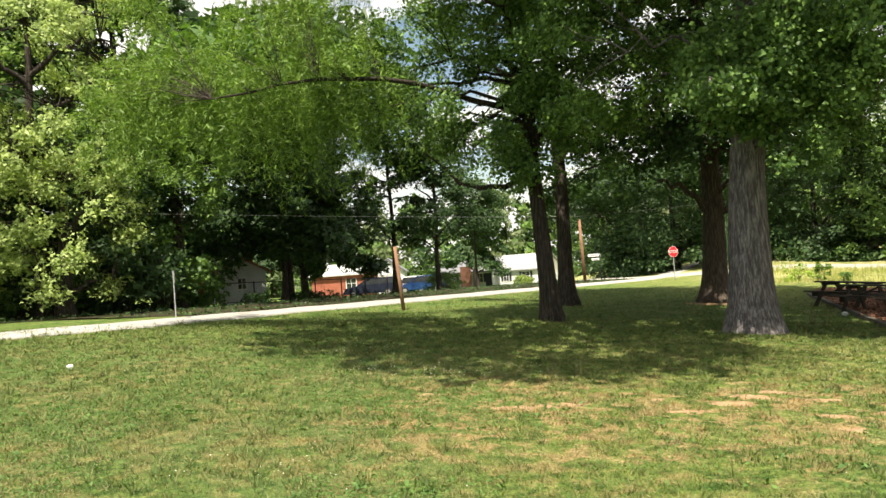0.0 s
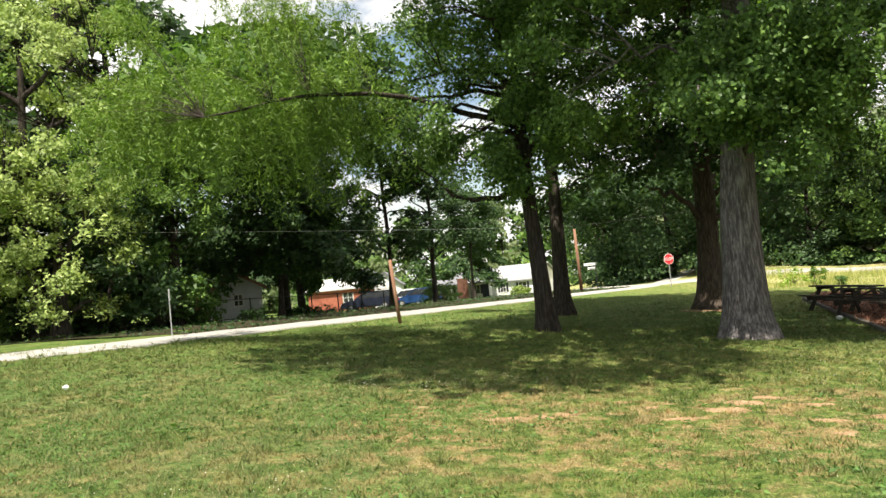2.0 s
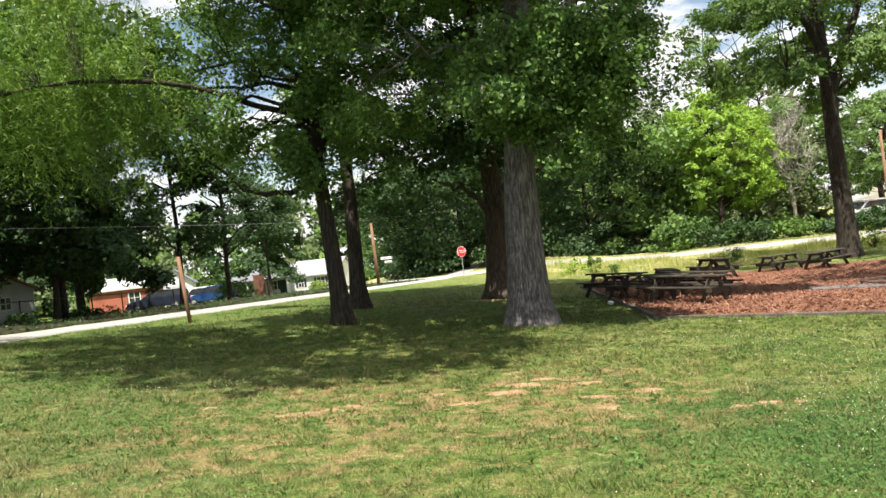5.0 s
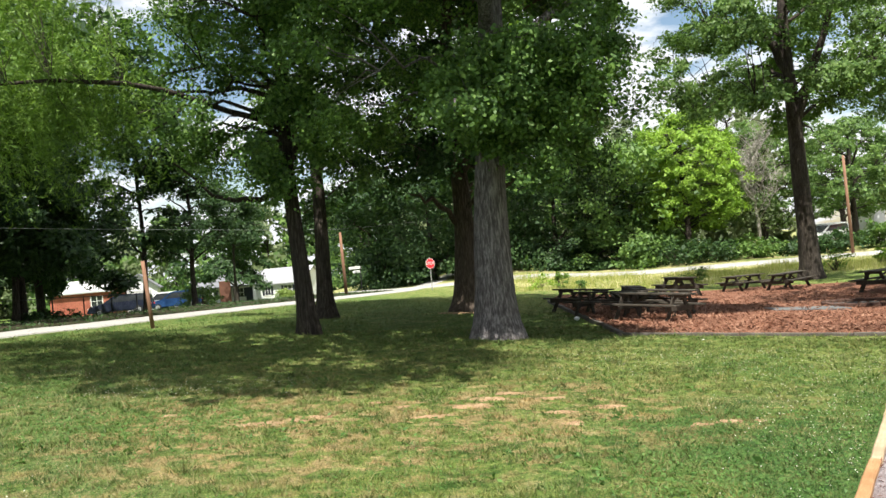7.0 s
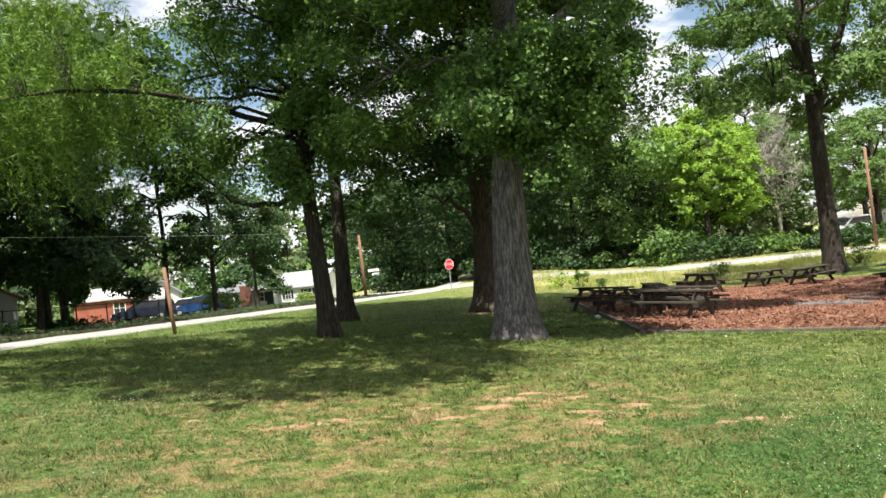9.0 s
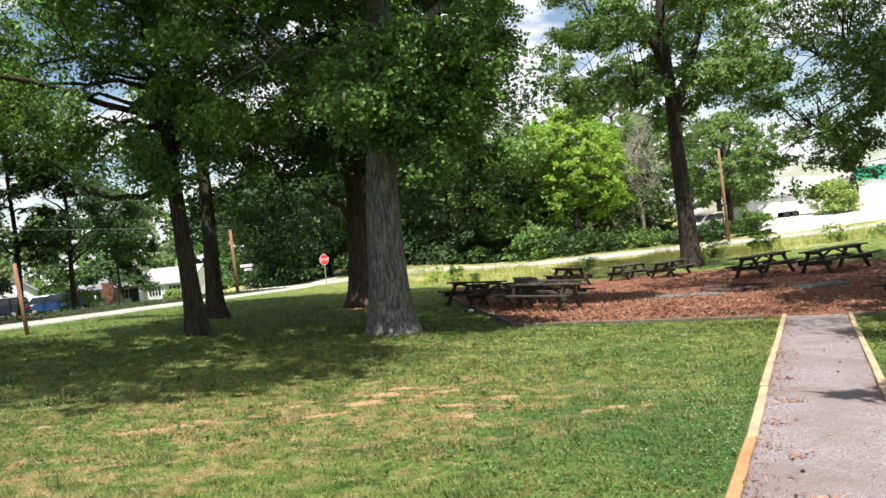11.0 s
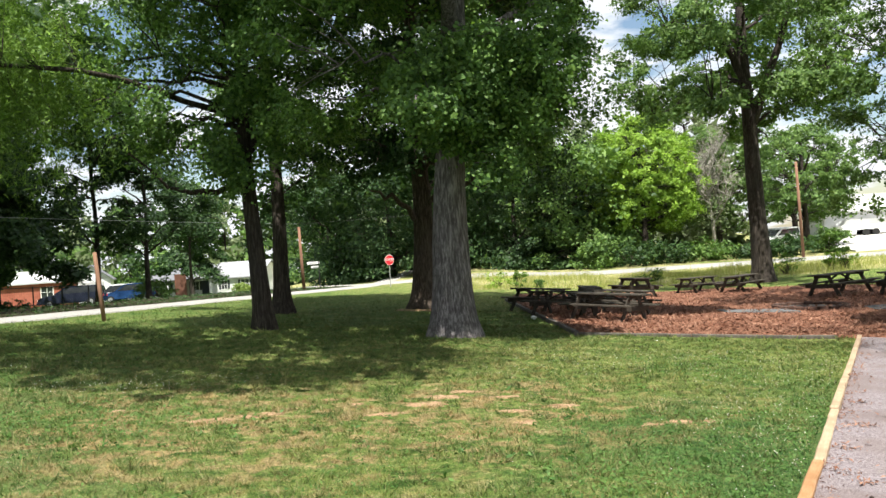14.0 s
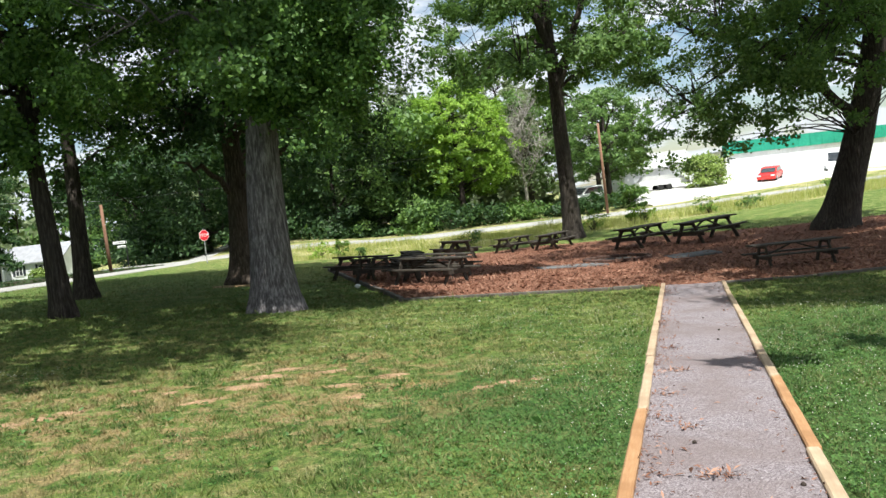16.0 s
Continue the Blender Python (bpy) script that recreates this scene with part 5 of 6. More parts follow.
brick = house("house", -11.4, 95.0, -8, 6.0, 7.0, 2.5, 1.1, BRICK, WHITE_ROOF, "low orange brick house with a white roof", "x", -0.93)
window(brick, 1.6, 1.5, 1.1, 1.0, -3.53)
part("chimney", box(0.7, 0.6, 1.7, 0.02, (2.6, 0.6, 2.9)), BRICK, brick)
shed = house("garage", -6.7, 103.0, 0, 4.0, 6.0, 2.3, 1.5, WHITE_PAINT, GREY_SHINGLE, "white gabled garage with a grey roof", "y", -0.74)
part("garage_door", box(2.6, 0.06, 2.0, 0.01, (0, -3.02, 1.0)), WHITE_ROOF, shed)

left = house("house", -12.1, 49.5, 12, 2.7, 3.6, 2.2, 0.75, BLUE_PAINT, RED_ROOF, "small pale blue house with a faded red roof", "y", 0.01)
window(left, 0.0, 1.5, 0.45, 0.6, -1.83)
part("porch_roof", box(1.7, 2.6, 0.10, 0.01, (-2.2, -0.2, 2.25), turn=Matrix.Rotation(radians(-9), 4, "Y")), RED_ROOF, left)
part("porch_wall", box(1.1, 0.14, 2.3, 0.01, (-2.1, -0.4, 1.0)), BROWN_BOARD, left)
for k in (-2.9, -1.62):
    part("porch_post", box(0.10, 0.10, 2.3, 0.01, (k, -1.4, 1.0)), WHITE_PAINT, left)
part("chimney", box(0.5, 0.5, 0.9, 0.02, (0.4, 0.8, 3.1)), BRICK, left)


def rail_fence(a, b, posts, label, high=1.1):
    f = tagged(empty("yard_fence", a[0], a[1]), label, "fence")
    foot = f.matrix_world.translation
    tops = []
    for k in range(posts):
        u = k / (posts - 1)
        x, y = a[0] + (b[0] - a[0]) * u, a[1] + (b[1] - a[1]) * u
        z = float(land(x, y))
        p = Vector((x, y, z)) - foot
        part("post", rod(p + Vector((0, 0, -0.2)), p + Vector((0, 0, high)), 0.035), DARK_STEEL, f)
        tops.append(p)
    for p, q in zip(tops, tops[1:]):
        for h in (0.15, high - 0.05):
            part("rail", rod(p + Vector((0, 0, h)), q + Vector((0, 0, h)), 0.022, sides=6), DARK_STEEL, f)
        bm = bmesh.new()
        for j in range(1, 14):
            c = p + (q - p) * (j / 14)
            rod(c + Vector((0, 0, 0.15)), c + Vector((0, 0, high - 0.05)), 0.003, sides=3, bm=bm)
        part("mesh_wire", bm, DARK_STEEL, f)
    return f


rail_fence((-12.5, 33.0), (-3.4, 50.0), 9, "dark wire yard fence along the lane")


def car(name, x, y, turn, paint, label, long=4.6, wide=1.8, high=1.45, hood=0.95, boxy=0.0, category="car", z=None):
    """A parked car; it points along its own x."""
    c = new(name)
    c.matrix_world = on_slope(x, y, turn, 0.0) if z is None else pose(x, y, z, 0, 0, turn)
    tagged(c, label, category)
    L = long / 2
    body = prism([(-L, 0.30), (-L, 0.85), (-L * 0.96, hood), (L * 0.45, hood), (L * 0.95, hood - 0.18), (L, 0.62), (L, 0.30)], wide)
    bmesh.ops.bevel(body, geom=list(body.edges), offset=0.06, segments=2, affect="EDGES")
    part("body", body, paint, c, smooth=False)
    rear = -L * (0.93 + 0.04 * boxy)
    cab = prism([(rear, hood - 0.03), (rear + 0.25 - 0.15 * boxy, high - 0.06), (rear + 0.6 - 0.3 * boxy, high), (L * 0.12, high), (L * 0.52, hood - 0.03)], wide * 0.86)
    bmesh.ops.bevel(cab, geom=list(cab.edges), offset=0.05, segments=2, affect="EDGES")
    part("cabin", cab, paint, c)
    part("windscreen", prism([(L * 0.17, high - 0.09), (L * 0.50, hood + 0.02), (L * 0.53, hood + 0.02), (L * 0.20, high - 0.09)], wide * 0.76), DARK_GLASS, c)
    part("rear_window", prism([(rear - 0.02, hood + 0.08), (rear + 0.22 - 0.15 * boxy, high - 0.12), (rear + 0.19 - 0.15 * boxy, high - 0.12), (rear - 0.05, hood + 0.08)], wide * 0.74), DARK_GLASS, c)
    for s in (-1, 1):
        side = prism([(rear + 0.22, hood + 0.02), (rear + 0.45 - 0.2 * boxy, high - 0.1), (L * 0.10, high - 0.1), (L * 0.40, hood + 0.02)], 0.02)
        bmesh.ops.translate(side, vec=(0, s * (wide * 0.43 + 0.006), 0), verts=side.verts)
        part("side_window", side, DARK_GLASS, c)
        part("headlight", box(0.08, 0.34, 0.14, 0.02, (L - 0.01, s * wide * 0.36, 0.68)), SIGN_WHITE, c)
        part("tail_light", box(0.06, 0.28, 0.16, 0.02, (-L, s * wide * 0.38, 0.74)), SIGN_RED, c)
        for e in (-0.62, 0.64):
            w = part("wheel", rod((L * e, s * (wide / 2 - 0.20), 0.32), (L * e, s * (wide / 2 + 0.02), 0.32), 0.32, sides=20), RUBBER, c)
            part("rim", rod((L * e, s * (wide / 2 + 0.015), 0.32), (L * e, s * (wide / 2 + 0.035), 0.32), 0.19, sides=14), STEEL, w)
    part("bumper", box(0.14, wide * 0.96, 0.2, 0.05, (L + 0.02, 0, 0.42)), paint, c)
    return c


car("parked_suv", -6.2, 72.0, 172, CAR_DARK, "dark parked sport utility vehicle in a shaded yard", 4.9, 1.9, 1.62, 1.05, 0.8)
car("parked_car", -1.9, 76.0, 165, CAR_BLUE, "deep blue parked estate car with glossy roof", 4.7, 1.85, 1.6, 1.0, 0.6)
car("parked_car", -3.4, 79.5, 170, CAR_WHITE, "white parked car behind the dark one", 4.6, 1.8, 1.7, 1.0, 0.6)
car("parked_car", 71.3, 51.9, 205, CAR_RED, "small red parked car on the pale lot", 4.2, 1.75, 1.4, 0.92)
car("parked_van", 80.2, 50.6, 215, CAR_WHITE, "white parked van beside the white building", 5.0, 1.95, 2.1, 1.1, 1.0, "van")
car("parked_truck", 55.0, 61.2, 190, CAR_WHITE, "white parked pickup under the trees", 5.0, 1.9, 1.7, 1.05, 0.2, "truck")

# ---- pale lot and long building beyond the field road ----
def lot_edge(a, b):
    return lambda u: (a[0] + (b[0] - a[0]) * u, a[1] + (b[1] - a[1]) * u)


v, f = sheet(lot_edge((52.0, 49.4), (84.0, 42.5)), lot_edge((60.0, 66.0), (96.0, 64.0)), 40, 0.11, 16)
tagged(new("pavement_lot", mesh_from("pavement_lot", v, f, PALE_LOT, True)), "sun-bleached gravel lot and driveway", "lot", kind="structure")
long_house = tagged(empty("long_building", 88.5, 62.5, 0.64, -29), "long white building with a green metal roof", "building")
part("wall", box(20.0, 9.0, 4.2, 0.0, (3, 4.5, 1.5)), WHITE_PAINT, long_house)
part("roof", box(20.8, 9.3, 0.2, 0.0, (3, 4.55, 3.7)), WHITE_ROOF, long_house)
roof_bm = bmesh.new()
box(20.8, 0.12, 1.5, 0.0, (3, -0.22, 4.0), roof_bm, Matrix())
part("fascia", roof_bm, GREEN_ROOF, long_house, "green metal mansard band", m=Matrix())
for k in range(14):
    part("rib", box(0.06, 0.05, 1.46, 0.0, (-7.0 + k * 1.5, -0.30, 4.0)), GREEN_ROOF, long_house)
house("storage_shed", 69.5, 66.0, -25, 8.0, 5.0, 2.6, 1.5, WHITE_PAINT, WHITE_ROOF, "white storage shed behind the lot", "x", 0.61)
trailer = tagged(empty("utility_trailer", 66.3, 61.4, turn=-30), "white flat trailer parked on the lot", "trailer")
part("bed", box(5.4, 1.9, 0.5, 0.04, (0, 0, 0.85)), CAR_WHITE, trailer)
part("cover", prism([(-2.5, 1.1), (2.2, 1.1), (1.8, 1.55), (-2.0, 1.7)], 1.7), WHITE_ROOF, trailer)
part("tongue", box(1.6, 0.12, 0.12, 0.01, (3.4, 0, 0.6)), DARK_STEEL, trailer)
for k in (-0.5, 0.4):
    for s in (-1, 1):
        part("wheel", rod((k, s * 0.8, 0.33), (k, s * 1.0, 0.33), 0.33, sides=16), RUBBER, trailer)


# ---- shrubs ----
def shrub(x, y, w, h, mat, seed, label, leaf=0.12, count=2600, name="shrub", group="", hang=0.2):
    rng = np.random.default_rng(seed)
    foot = tagged(empty(name, x, y), label, "shrub", group)
    tv, tf, pts, turns = [], [], [], []
    n = max(8, int(w * 9))
    for k in range(n):
        p = shell_point(rng, 0.4) * (w / 2, w / 2, h * 0.48) + (0, 0, h * 0.52)
        tube(bend((rng.normal(0, 0.08), rng.normal(0, 0.08), 0), p, 0.1, rng, 5, 0.03), [0.022, 0.018, 0.013, 0.009, 0.004], 4, tv, tf)
        at, turn = clump_points(rng, count // n, w * 0.22, hang)
        pts.append(p + at)
        turns.append(turn)
    child("stem", mesh_from("stem", tv, tf, BARK_BROWN, True), foot)
    pts = np.concatenate(pts)
    pts[:, 2] = np.maximum(pts[:, 2], 0.06)
    v, q = leaves(pts, leaf, rng, np.concatenate(turns), 0.2, 0.6)
    child("foliage", mesh_arrays("foliage", v, q, mat), foot)
    return foot


shrub(68.0, 57.2, 4.4, 3.6, LEAF_LIGHT, 60, "large rounded yellow-green bush on the lot", 0.22, 5200)
shrub(0.2, 57.0, 2.5, 1.35, LEAF_OAK, 61, "low tangled shrub beside the lane", 0.13, 2600)
shrub(9.9, 100.0, 2.5, 1.1, LEAF_LIGHT, 63, "bright low bush on a house lawn", 0.2, 2400)
weed_rng = np.random.default_rng(64)
for k in range(15):
    u = weed_rng.random()
    wx, wy = 21 + 34 * u + weed_rng.normal(0, 0.6), 47.2 - 20.0 * u + weed_rng.normal(0, 1.0) + 2.0
    shrub(wx, wy, 0.8 + 1.0 * weed_rng.random(), 0.7 + 0.8 * weed_rng.random(), (LEAF_BRIGHT, LEAF_OAK, LEAF_WEEP)[k % 3], 200 + k, "leafy weed clump in the tall grass", 0.10, 800, "weed_clump", "field weeds")
# dark shrubs added in place of the shade below the fence
for k in (0, 1, 5, 7, 8):
    u = k / 16
    shrub(-12.6 + 12.0 * u + weed_rng.normal(0, 0.15), 32.0 + 22.5 * u + weed_rng.normal(0, 0.3), 1.2 + 0.5 * weed_rng.random(), 0.3 + 0.25 * weed_rng.random(), LEAF_DARK, 300 + k, "low dark shrubs added for the shade under the yard fence", 0.11, 650, "fence_weeds", "fence weeds")
for k in range(4):
    shrub(-18 + 2.6 * k + weed_rng.normal(0, 0.4), 21.2 + 3.4 * k + weed_rng.normal(0, 0.5) + 1.6, 2.0 + weed_rng.random(), 1.4 + weed_rng.random(), (LEAF_DARK, LEAF_MAPLE)[k % 2], 230 + k, "dense dark undergrowth beside the lane", 0.13, 2600, "hedge_shrub", "lane undergrowth")
for k in range(9):
    shrub(-25 + 1.75 * k + weed_rng.normal(0, 0.3), 16.0 + 1.75 * k + weed_rng.normal(0, 0.4) + 2.0, 2.6 + weed_rng.random(), 2.4 + 1.6 * weed_rng.random(), (LEAF_DARK, LEAF_DARK, LEAF_MAPLE)[k % 3], 260 + k, "tall dark thicket shrub behind the lane", 0.17, 2600, "thicket_shrub", "lane undergrowth")

for k in range(9):
    u = 0.16 + 0.027 * k
    base = Vector(field_edge(0.0)(u)) + FIELD_N * (6.0 + 2.2 * weed_rng.random())
    shrub(base.x, base.y, 2.4 + 2.2 * weed_rng.random(), 0.9 + 2.0 * weed_rng.random(), (LEAF_DARK, LEAF_DARK, LEAF_OAK)[k % 3], 330 + k, "dense shrub at the foot of the wood", 0.24, 1700, "understory_shrub", "wood undergrowth")

# ---- grass, clover, mulch chips ----
def in_path(x, y, more=0.09):
    s = (x - P0.x) * PDIR.x + (y - P0.y) * PDIR.y
    o = (x - P0.x) * PSIDE.x + (y - P0.y) * PSIDE.y
    return (s > -0.2) & (s < PLEN + 0.4) & (o > -more) & (o < path_wide(s) + more)


def fan(rng, n, r0, r1, power, a0, a1):
    """Places on the lawn in a fan about the spot where the path starts, denser near it."""
    r = r0 + (r1 - r0) * rng.random(n) ** power
    a = np.radians(a0 + (a1 - a0) * rng.random(n))
    return r * np.sin(a), r * np.cos(a), r


def field_noise(x, y, scale, seed):
    rng = np.random.default_rng(seed)
    out = np.zeros_like(x)
    for k in range(7):
        a, p, f = rng.random() * 6.28, rng.random() * 6.28, scale * (0.6 + 1.1 * rng.random())
        out += np.sin((x * math.cos(a) + y * math.sin(a)) * f + p + 1.3 * np.sin(f * 0.7 * (x * math.sin(a) - y * math.cos(a))))
    return out / 7


def blades(rng, x, y, r, high, wide, lay=0.55, lean_a=None):
    n = len(x)
    z = land(x, y) + 0.0
    a = rng.random(n) * 2 * math.pi
    h = high * np.exp(rng.normal(0, 0.35, n))
    w = wide * (0.7 + 0.6 * rng.random(n))
    lean_a = rng.random(n) * 2 * math.pi if lean_a is None else lean_a
    lean_d = h * lay * (0.3 + rng.random(n))
    left = np.stack([x - w * np.cos(a), y - w * np.sin(a), z - 0.012], 1)
    right = np.stack([x + w * np.cos(a), y + w * np.sin(a), z - 0.012], 1)
    tip = np.stack([x + lean_d * np.cos(lean_a), y + lean_d * np.sin(lean_a), z + h], 1)
    return np.stack([left, right, tip], 1).reshape(-1, 3), np.arange(3 * n).reshape(n, 3)


def worn(x, y):
    """How bare the turf is, 0 to 1, at and about the clay patches."""
    out = np.zeros_like(x)
    for bx, by, ba, bb in BARE:
        u = np.hypot((x - bx) / (ba * 0.95), (y - by + 0.22 * (x - bx)) / (bb * 1.0))
        out = np.maximum(out, ease(-u, -1.1, -0.35))
    return out


turf_rng = np.random.default_rng(500)
kx, ky, kr = fan(turf_rng, 46000, 4.0, 22.0, 1.1, -36, 68)
tuft_high = np.exp(turf_rng.normal(0, 0.4, len(kx))) * (0.8 + 0.6 * np.clip(field_noise(kx, ky, 4.0, 12) + 0.2, -0.4, 1))
many = 8
away, turn_a = np.abs(turf_rng.normal(0, 0.030, (len(kx), many))), turf_rng.random((len(kx), many)) * 6.283
tx, ty = (kx[:, None] + away * np.cos(turn_a)).ravel(), (ky[:, None] + away * np.sin(turn_a)).ravel()
tr, th, ta = np.repeat(kr, many), np.repeat(tuft_high, many), (turn_a + turf_rng.normal(0, 0.6, turn_a.shape)).ravel()
keep = ~in_path(tx, ty) & ~inside_bed(tx, ty) & (turf_rng.random(len(tx)) > worn(tx, ty) * 0.55)
tx, ty, tr, th, ta = tx[keep], ty[keep], tr[keep], th[keep], ta[keep]
v, q = blades(turf_rng, tx, ty, tr, 0.030 * th, 0.0046 * np.maximum(tr / 6, 1), 1.2, ta)
tagged(new("grass", mesh_arrays("grass", v, q, BLADES)), "short mown grass with dry straw among it", "grass", kind="stuff")

# coarser tufts farther up the lawn
fx2, fy2, fr2 = fan(turf_rng, 60000, 21.0, 44.0, 0.9, -24, 58)
keep = ~inside_bed(fx2, fy2) & (fx2 > road_x(fy2) + 0.15) & (0.53 * fx2 + 0.85 * fy2 < 55) & (field_noise(fx2, fy2, 1.6, 13) + 0.3 * turf_rng.normal(size=len(fx2)) > -0.2)
fx2, fy2, fr2 = fx2[keep], fy2[keep], fr2[keep]
v, q = blades(turf_rng, fx2, fy2, fr2, 0.05, 0.016, 1.1)
tagged(new("grass", mesh_arrays("grass", v, q, BLADES)), "mown grass under the lawn trees", "grass", kind="stuff")

# dry clippings that lie flat in the tired turf
sx, sy, sr = fan(turf_rng, 80000, 4.2, 12.0, 0.9, -34, 62)
tired = field_noise(sx, sy, 2.2, 91) + 0.55 * ease(-np.abs(sy + 0.17 * sx - 8.3), -3.6, -0.8) - 0.7 * ease(0.62 * sx - 0.38 * sy, -1.2, 0.6)
keep = ~in_path(sx, sy) & ~inside_bed(sx, sy) & (tired + 0.25 * turf_rng.normal(size=len(sx)) > 0.08)
sx, sy, sr = sx[keep], sy[keep], sr[keep]
v, q = blades(turf_rng, sx, sy, sr, 0.014, 0.0030 * np.maximum(sr / 6, 1), 4.5)
STRAW_BITS = mat_leaf("dry_clippings", (0.170, 0.120, 0.062), (0.300, 0.225, 0.125), (0.470, 0.380, 0.240), 0.15, 0.8)
tagged(new("dry_clippings", mesh_arrays("dry_clippings", v, q, STRAW_BITS)), "dry tan grass clippings lying in the turf", "straw", kind="stuff")

# clover: low rounded leaves and white flower heads
cl_x, cl_y, cl_r = fan(turf_rng, 190000, 4.0, 15.0, 1.1, -30, 66)
cm = field_noise(cl_x, cl_y, 1.1, 21) + 0.42 * ease(0.62 * cl_x - 0.38 * cl_y, -1.2, 1.0) - 0.7 * worn(cl_x, cl_y) - 0.35 * ease(cl_y, 6.8, 9.0) * ease(cl_x, 0.0, 2.0) + 0.22 * ease(-cl_x, -1.2, 1.0)
keep = ~in_path(cl_x, cl_y) & ~inside_bed(cl_x, cl_y) & (cm + 0.12 * turf_rng.normal(size=len(cl_x)) > 0.16 + 0.16 * ease(-0.62 * cl_x + 0.38 * cl_y, -0.2, 1.0))
cl_x, cl_y, cl_r = cl_x[keep], cl_y[keep], cl_r[keep]
cp = np.stack([cl_x, cl_y, land(cl_x, cl_y) + 0.02 + 0.035 * turf_rng.random(len(cl_x))], 1)
v, q = leaves(cp, 0.022, turf_rng, np.tile([0.0, 0.0, 1.0], (len(cp), 1)), 0.0, 0.8, tri=True)
CLOVER = mat_leaf("clover_leaf", (0.038, 0.092, 0.019), (0.072, 0.152, 0.034), (0.118, 0.216, 0.052), 0.25, 0.6)
tagged(new("clover", mesh_arrays("clover", v, q, CLOVER)), "low dark green clover leaves in the lawn", "clover", kind="stuff")

fl_x, fl_y, fl_r = fan(turf_rng, 30000, 4.0, 16.0, 0.8, -34, 66)
fm = field_noise(fl_x, fl_y, 0.9, 33) - 0.25 + 0.8 * ease(0.62 * fl_x - 0.38 * fl_y, -0.4, 1.6) - 0.25 * ease(-fl_x, -1.5, 0.5) * ease(-fl_y, -10.0, -8.0) + 0.9 * np.exp(-((fl_x - 0.2) / 2.2) ** 2 - ((fl_y - 11.7) / 0.8) ** 2) + 0.6 * np.exp(-((fl_x - 2.8) / 0.5) ** 2 - ((fl_y - 5.9) / 0.3) ** 2)
keep = ~in_path(fl_x, fl_y) & ~inside_bed(fl_x, fl_y) & (fm > 0.30 + 0.5 * turf_rng.normal(0, 0.4, len(fl_x))) & (worn(fl_x, fl_y) < 0.2) & (turf_rng.random(len(fl_x)) < 0.42)
fl_x, fl_y = fl_x[keep], fl_y[keep]
octa = np.array([(1, 0, 0), (-1, 0, 0), (0, 1, 0), (0, -1, 0), (0, 0, 0.9), (0, 0, -0.7)], float)
octf = np.array([(0, 2, 4), (2, 1, 4), (1, 3, 4), (3, 0, 4), (2, 0, 5), (1, 2, 5), (3, 1, 5), (0, 3, 5)])
size = 0.0036 + 0.0042 * turf_rng.random(len(fl_x))
heads = np.stack([fl_x, fl_y, land(fl_x, fl_y) + 0.03 + 0.03 * turf_rng.random(len(fl_x))], 1)
v = (heads[:, None] + octa[None] * size[:, None, None]).reshape(-1, 3)
q = (np.arange(len(heads))[:, None, None] * 6 + octf[None]).reshape(-1, 3)
tagged(new("clover_flowers", mesh_arrays("clover_flowers", v, q, FLOWER)), "white clover flower heads scattered over the lawn", "flowers", kind="stuff")

# the tall pale grass of the field, and rough grass under the wood
ft = turf_rng.random((60000, 2))
fx = 12 + 60 * ft[:, 0]
fside = 50.5 + 12.2 * ft[:, 1] ** 0.8
fy = (fside - 0.53 * fx) / 0.85
keep = ~inside_bed(fx, fy) & (fx > 19.0 + 2.0 * ft[:, 1]) & (field_noise(fx, fy, 0.7, 44) + 0.25 * turf_rng.normal(size=len(fx)) > -0.1)
fx, fy = fx[keep], fy[keep]
v, q = blades(turf_rng, fx, fy, fx * 0 + 50, 0.30 + 0.42 * np.clip(field_noise(fx, fy, 0.8, 45), -0.4, 1), 0.016, 0.35)
tagged(new("tall_grass", mesh_arrays("tall_grass", v, q, STRAW)), "tall pale seeding grass in the field", "grass", kind="stuff")

# loose chips on the mulch
mx, my = 9 + 24 * turf_rng.random(90000), 9 + 32 * turf_rng.random(90000)
keep = inside_bed(mx, my) & (turf_rng.random(90000) < np.clip(20 / np.hypot(mx, my), 0, 1) ** 2)
mx, my = mx[keep], my[keep]
cp = np.stack([mx, my, land(mx, my) + 0.07 + 0.03 * turf_rng.random(len(mx))], 1)
v, q = leaves(cp, 0.06, turf_rng, np.tile([0.0, 0.0, 1.0], (len(cp), 1)), 0.0, 0.5, 1.6, tri=True)
CHIP_MIX = mat_leaf("bark_chip", (0.080, 0.036, 0.024), (0.190, 0.088, 0.055), (0.400, 0.235, 0.165), 0.02, 0.9)
tagged(new("mulch_chips", mesh_arrays("mulch_chips", v, q, CHIP_MIX)), "loose reddish bark chips on the bed", "mulch", kind="stuff")

# brown leaf litter that has gathered along the path's edges
ls, lo = turf_rng.random(2600) * PLEN, np.abs(turf_rng.normal(0, 0.15, 2600))
keep = field_noise(ls, lo * 0, 3.1, 81) + 0.35 * turf_rng.normal(size=2600) > 0.05
ls, lo = ls[keep], np.clip(lo[keep], 0.03, 0.9)
lo = np.where(turf_rng.random(len(ls)) < 0.72, lo, path_wide(ls) - lo)
for c_s, c_o, c_n in ((7.05, 0.28, 60), (3.65, 0.50, 70), (4.9, 0.34, 30), (5.15, 0.22, 30), (8.6, 0.20, 40), (6.1, 0.16, 40)):
    ls = np.concatenate([ls, c_s + turf_rng.normal(0, 0.05, c_n)])
    lo = np.concatenate([lo, c_o + turf_rng.normal(0, 0.09, c_n)])
px, py = P0.x + PDIR.x * ls + PSIDE.x * lo, P0.y + PDIR.y * ls + PSIDE.y * lo
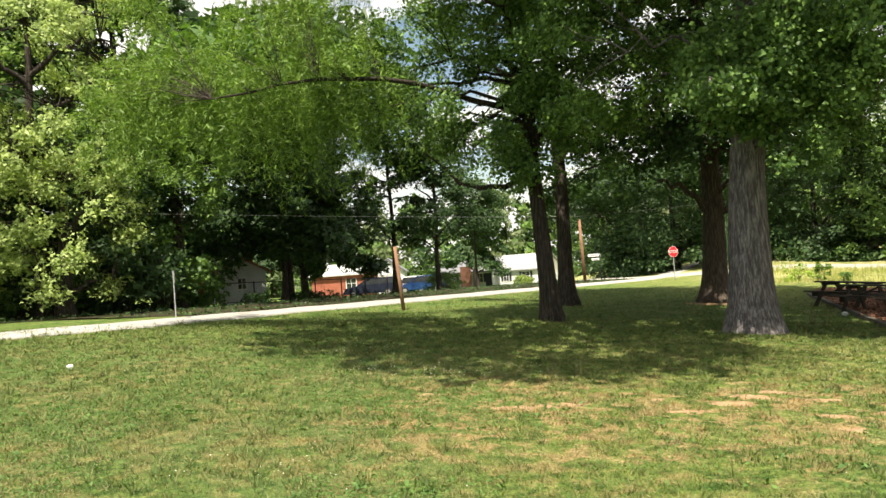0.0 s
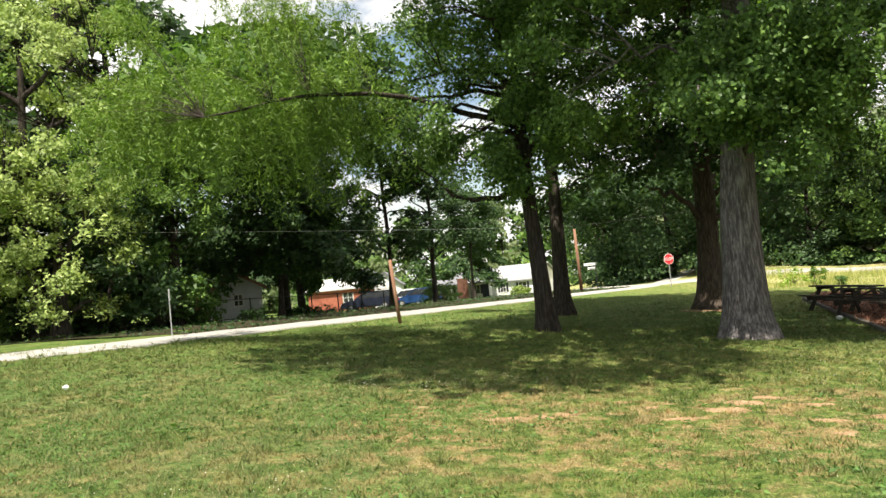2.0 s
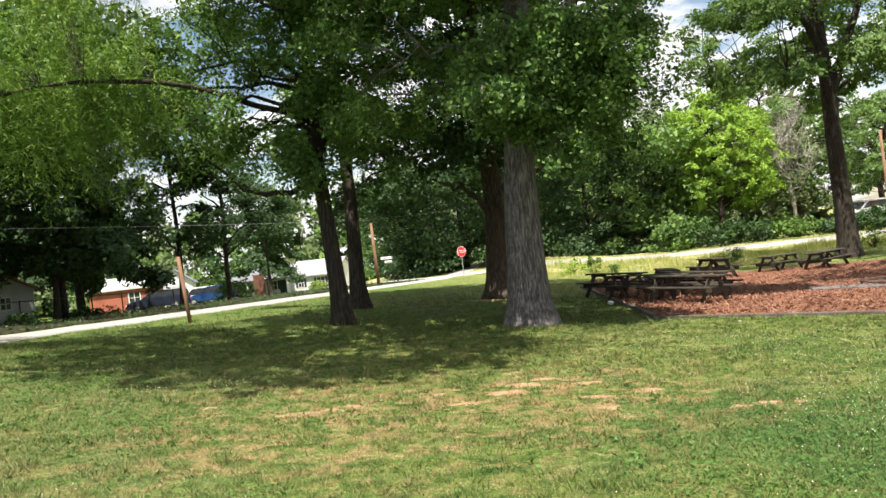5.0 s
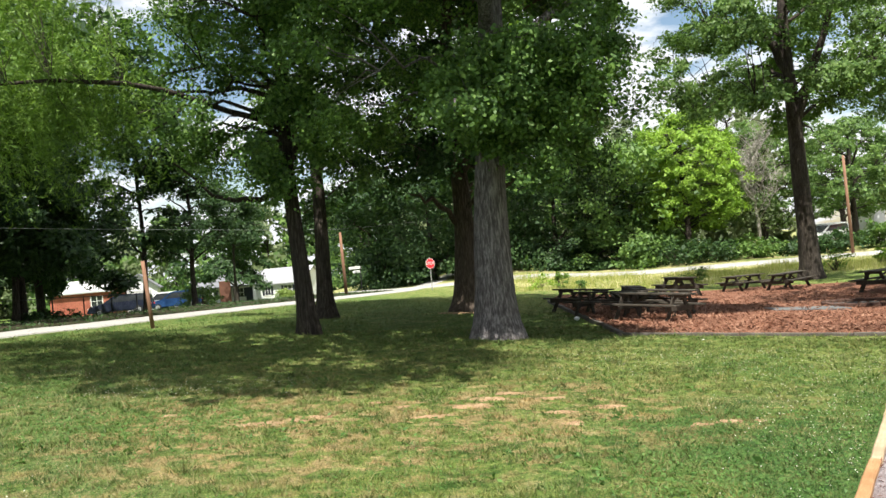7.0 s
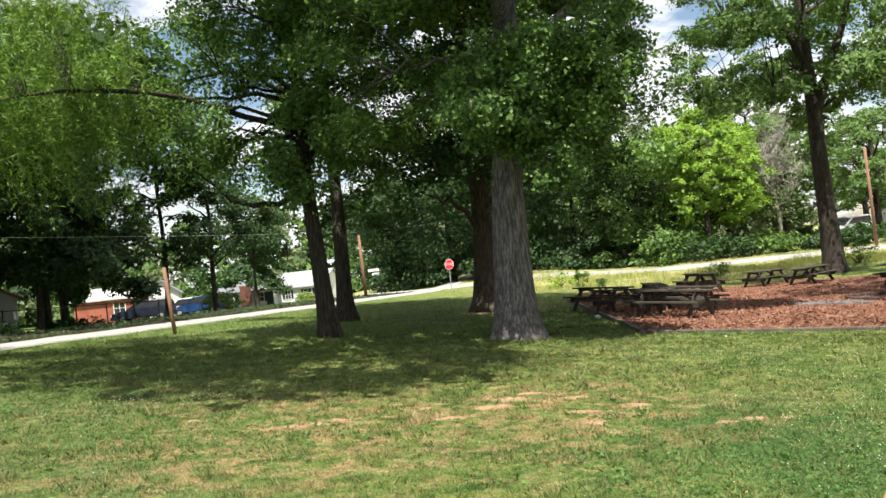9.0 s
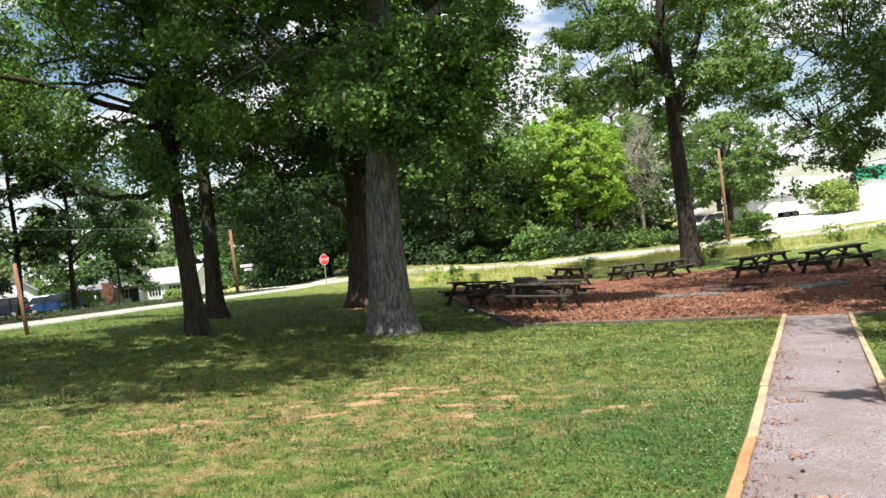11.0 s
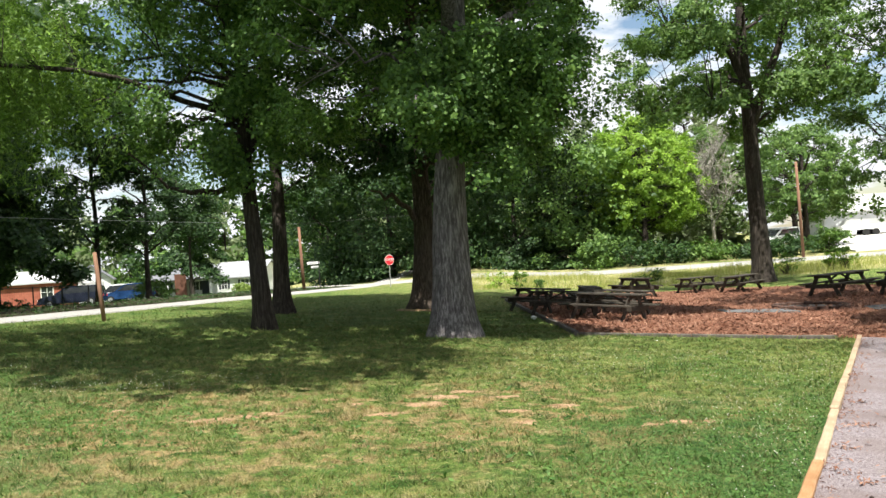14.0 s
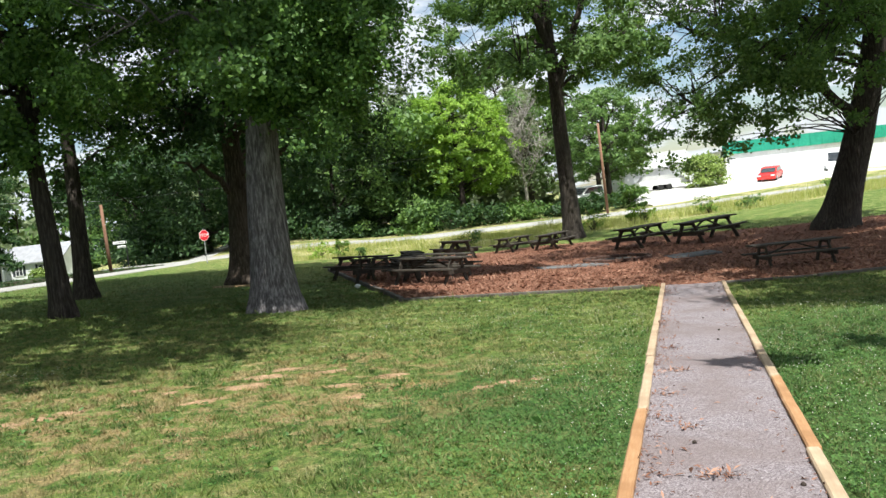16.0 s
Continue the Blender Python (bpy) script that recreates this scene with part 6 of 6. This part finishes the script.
cp = np.stack([px, py, land(px, py) + 0.045 + 0.008 * turf_rng.random(len(px))], 1)
v, q = leaves(cp, 0.026, turf_rng, np.tile([0.0, 0.0, 1.0], (len(cp), 1)), 0.0, 0.85, 1.8)
tagged(new("leaf_litter", mesh_arrays("leaf_litter", v, q, CHIP_MIX)), "brown leaf litter along the gravel path", "litter", kind="stuff")

# broad-leaved weeds among the turf
wd_x, wd_y, wd_r = fan(turf_rng, 900, 4.5, 13.0, 0.9, -34, 62)
keep = ~in_path(wd_x, wd_y, 0.3) & ~inside_bed(wd_x, wd_y) & (field_noise(wd_x, wd_y, 1.4, 71) > 0.0)
wd_x, wd_y = wd_x[keep], wd_y[keep]
n_w = 9
ang, rad = turf_rng.random((len(wd_x), n_w)) * 6.283, 0.005 + 0.045 * turf_rng.random((len(wd_x), n_w))
lx, ly = (wd_x[:, None] + rad * np.cos(ang)).ravel(), (wd_y[:, None] + rad * np.sin(ang)).ravel()
cp = np.stack([lx, ly, land(lx, ly) + 0.012 + 0.02 * turf_rng.random(len(lx))], 1)
v, q = leaves(cp, 0.032, turf_rng, np.tile([0.0, 0.0, 1.0], (len(cp), 1)), -0.2, 0.6, 1.3)
tagged(new("lawn_weeds", mesh_arrays("lawn_weeds", v, q, CLOVER)), "dark green broad-leaved weeds in the turf", "weeds", kind="stuff")

# low ground cover under the yard trees, its dark leaves standing in for their shade
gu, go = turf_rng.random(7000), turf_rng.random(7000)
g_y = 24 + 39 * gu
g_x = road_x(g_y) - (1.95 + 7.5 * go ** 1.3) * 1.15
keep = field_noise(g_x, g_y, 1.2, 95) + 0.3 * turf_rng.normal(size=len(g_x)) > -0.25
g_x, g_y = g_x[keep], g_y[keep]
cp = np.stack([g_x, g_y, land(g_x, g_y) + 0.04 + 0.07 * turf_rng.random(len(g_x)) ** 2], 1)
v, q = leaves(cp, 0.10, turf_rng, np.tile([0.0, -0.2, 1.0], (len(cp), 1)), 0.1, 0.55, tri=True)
tagged(new("ground_cover", mesh_arrays("ground_cover", v, q, LEAF_DARK)), "low leafy ground cover darkened for the shade beside the lane", "ground cover", kind="stuff")
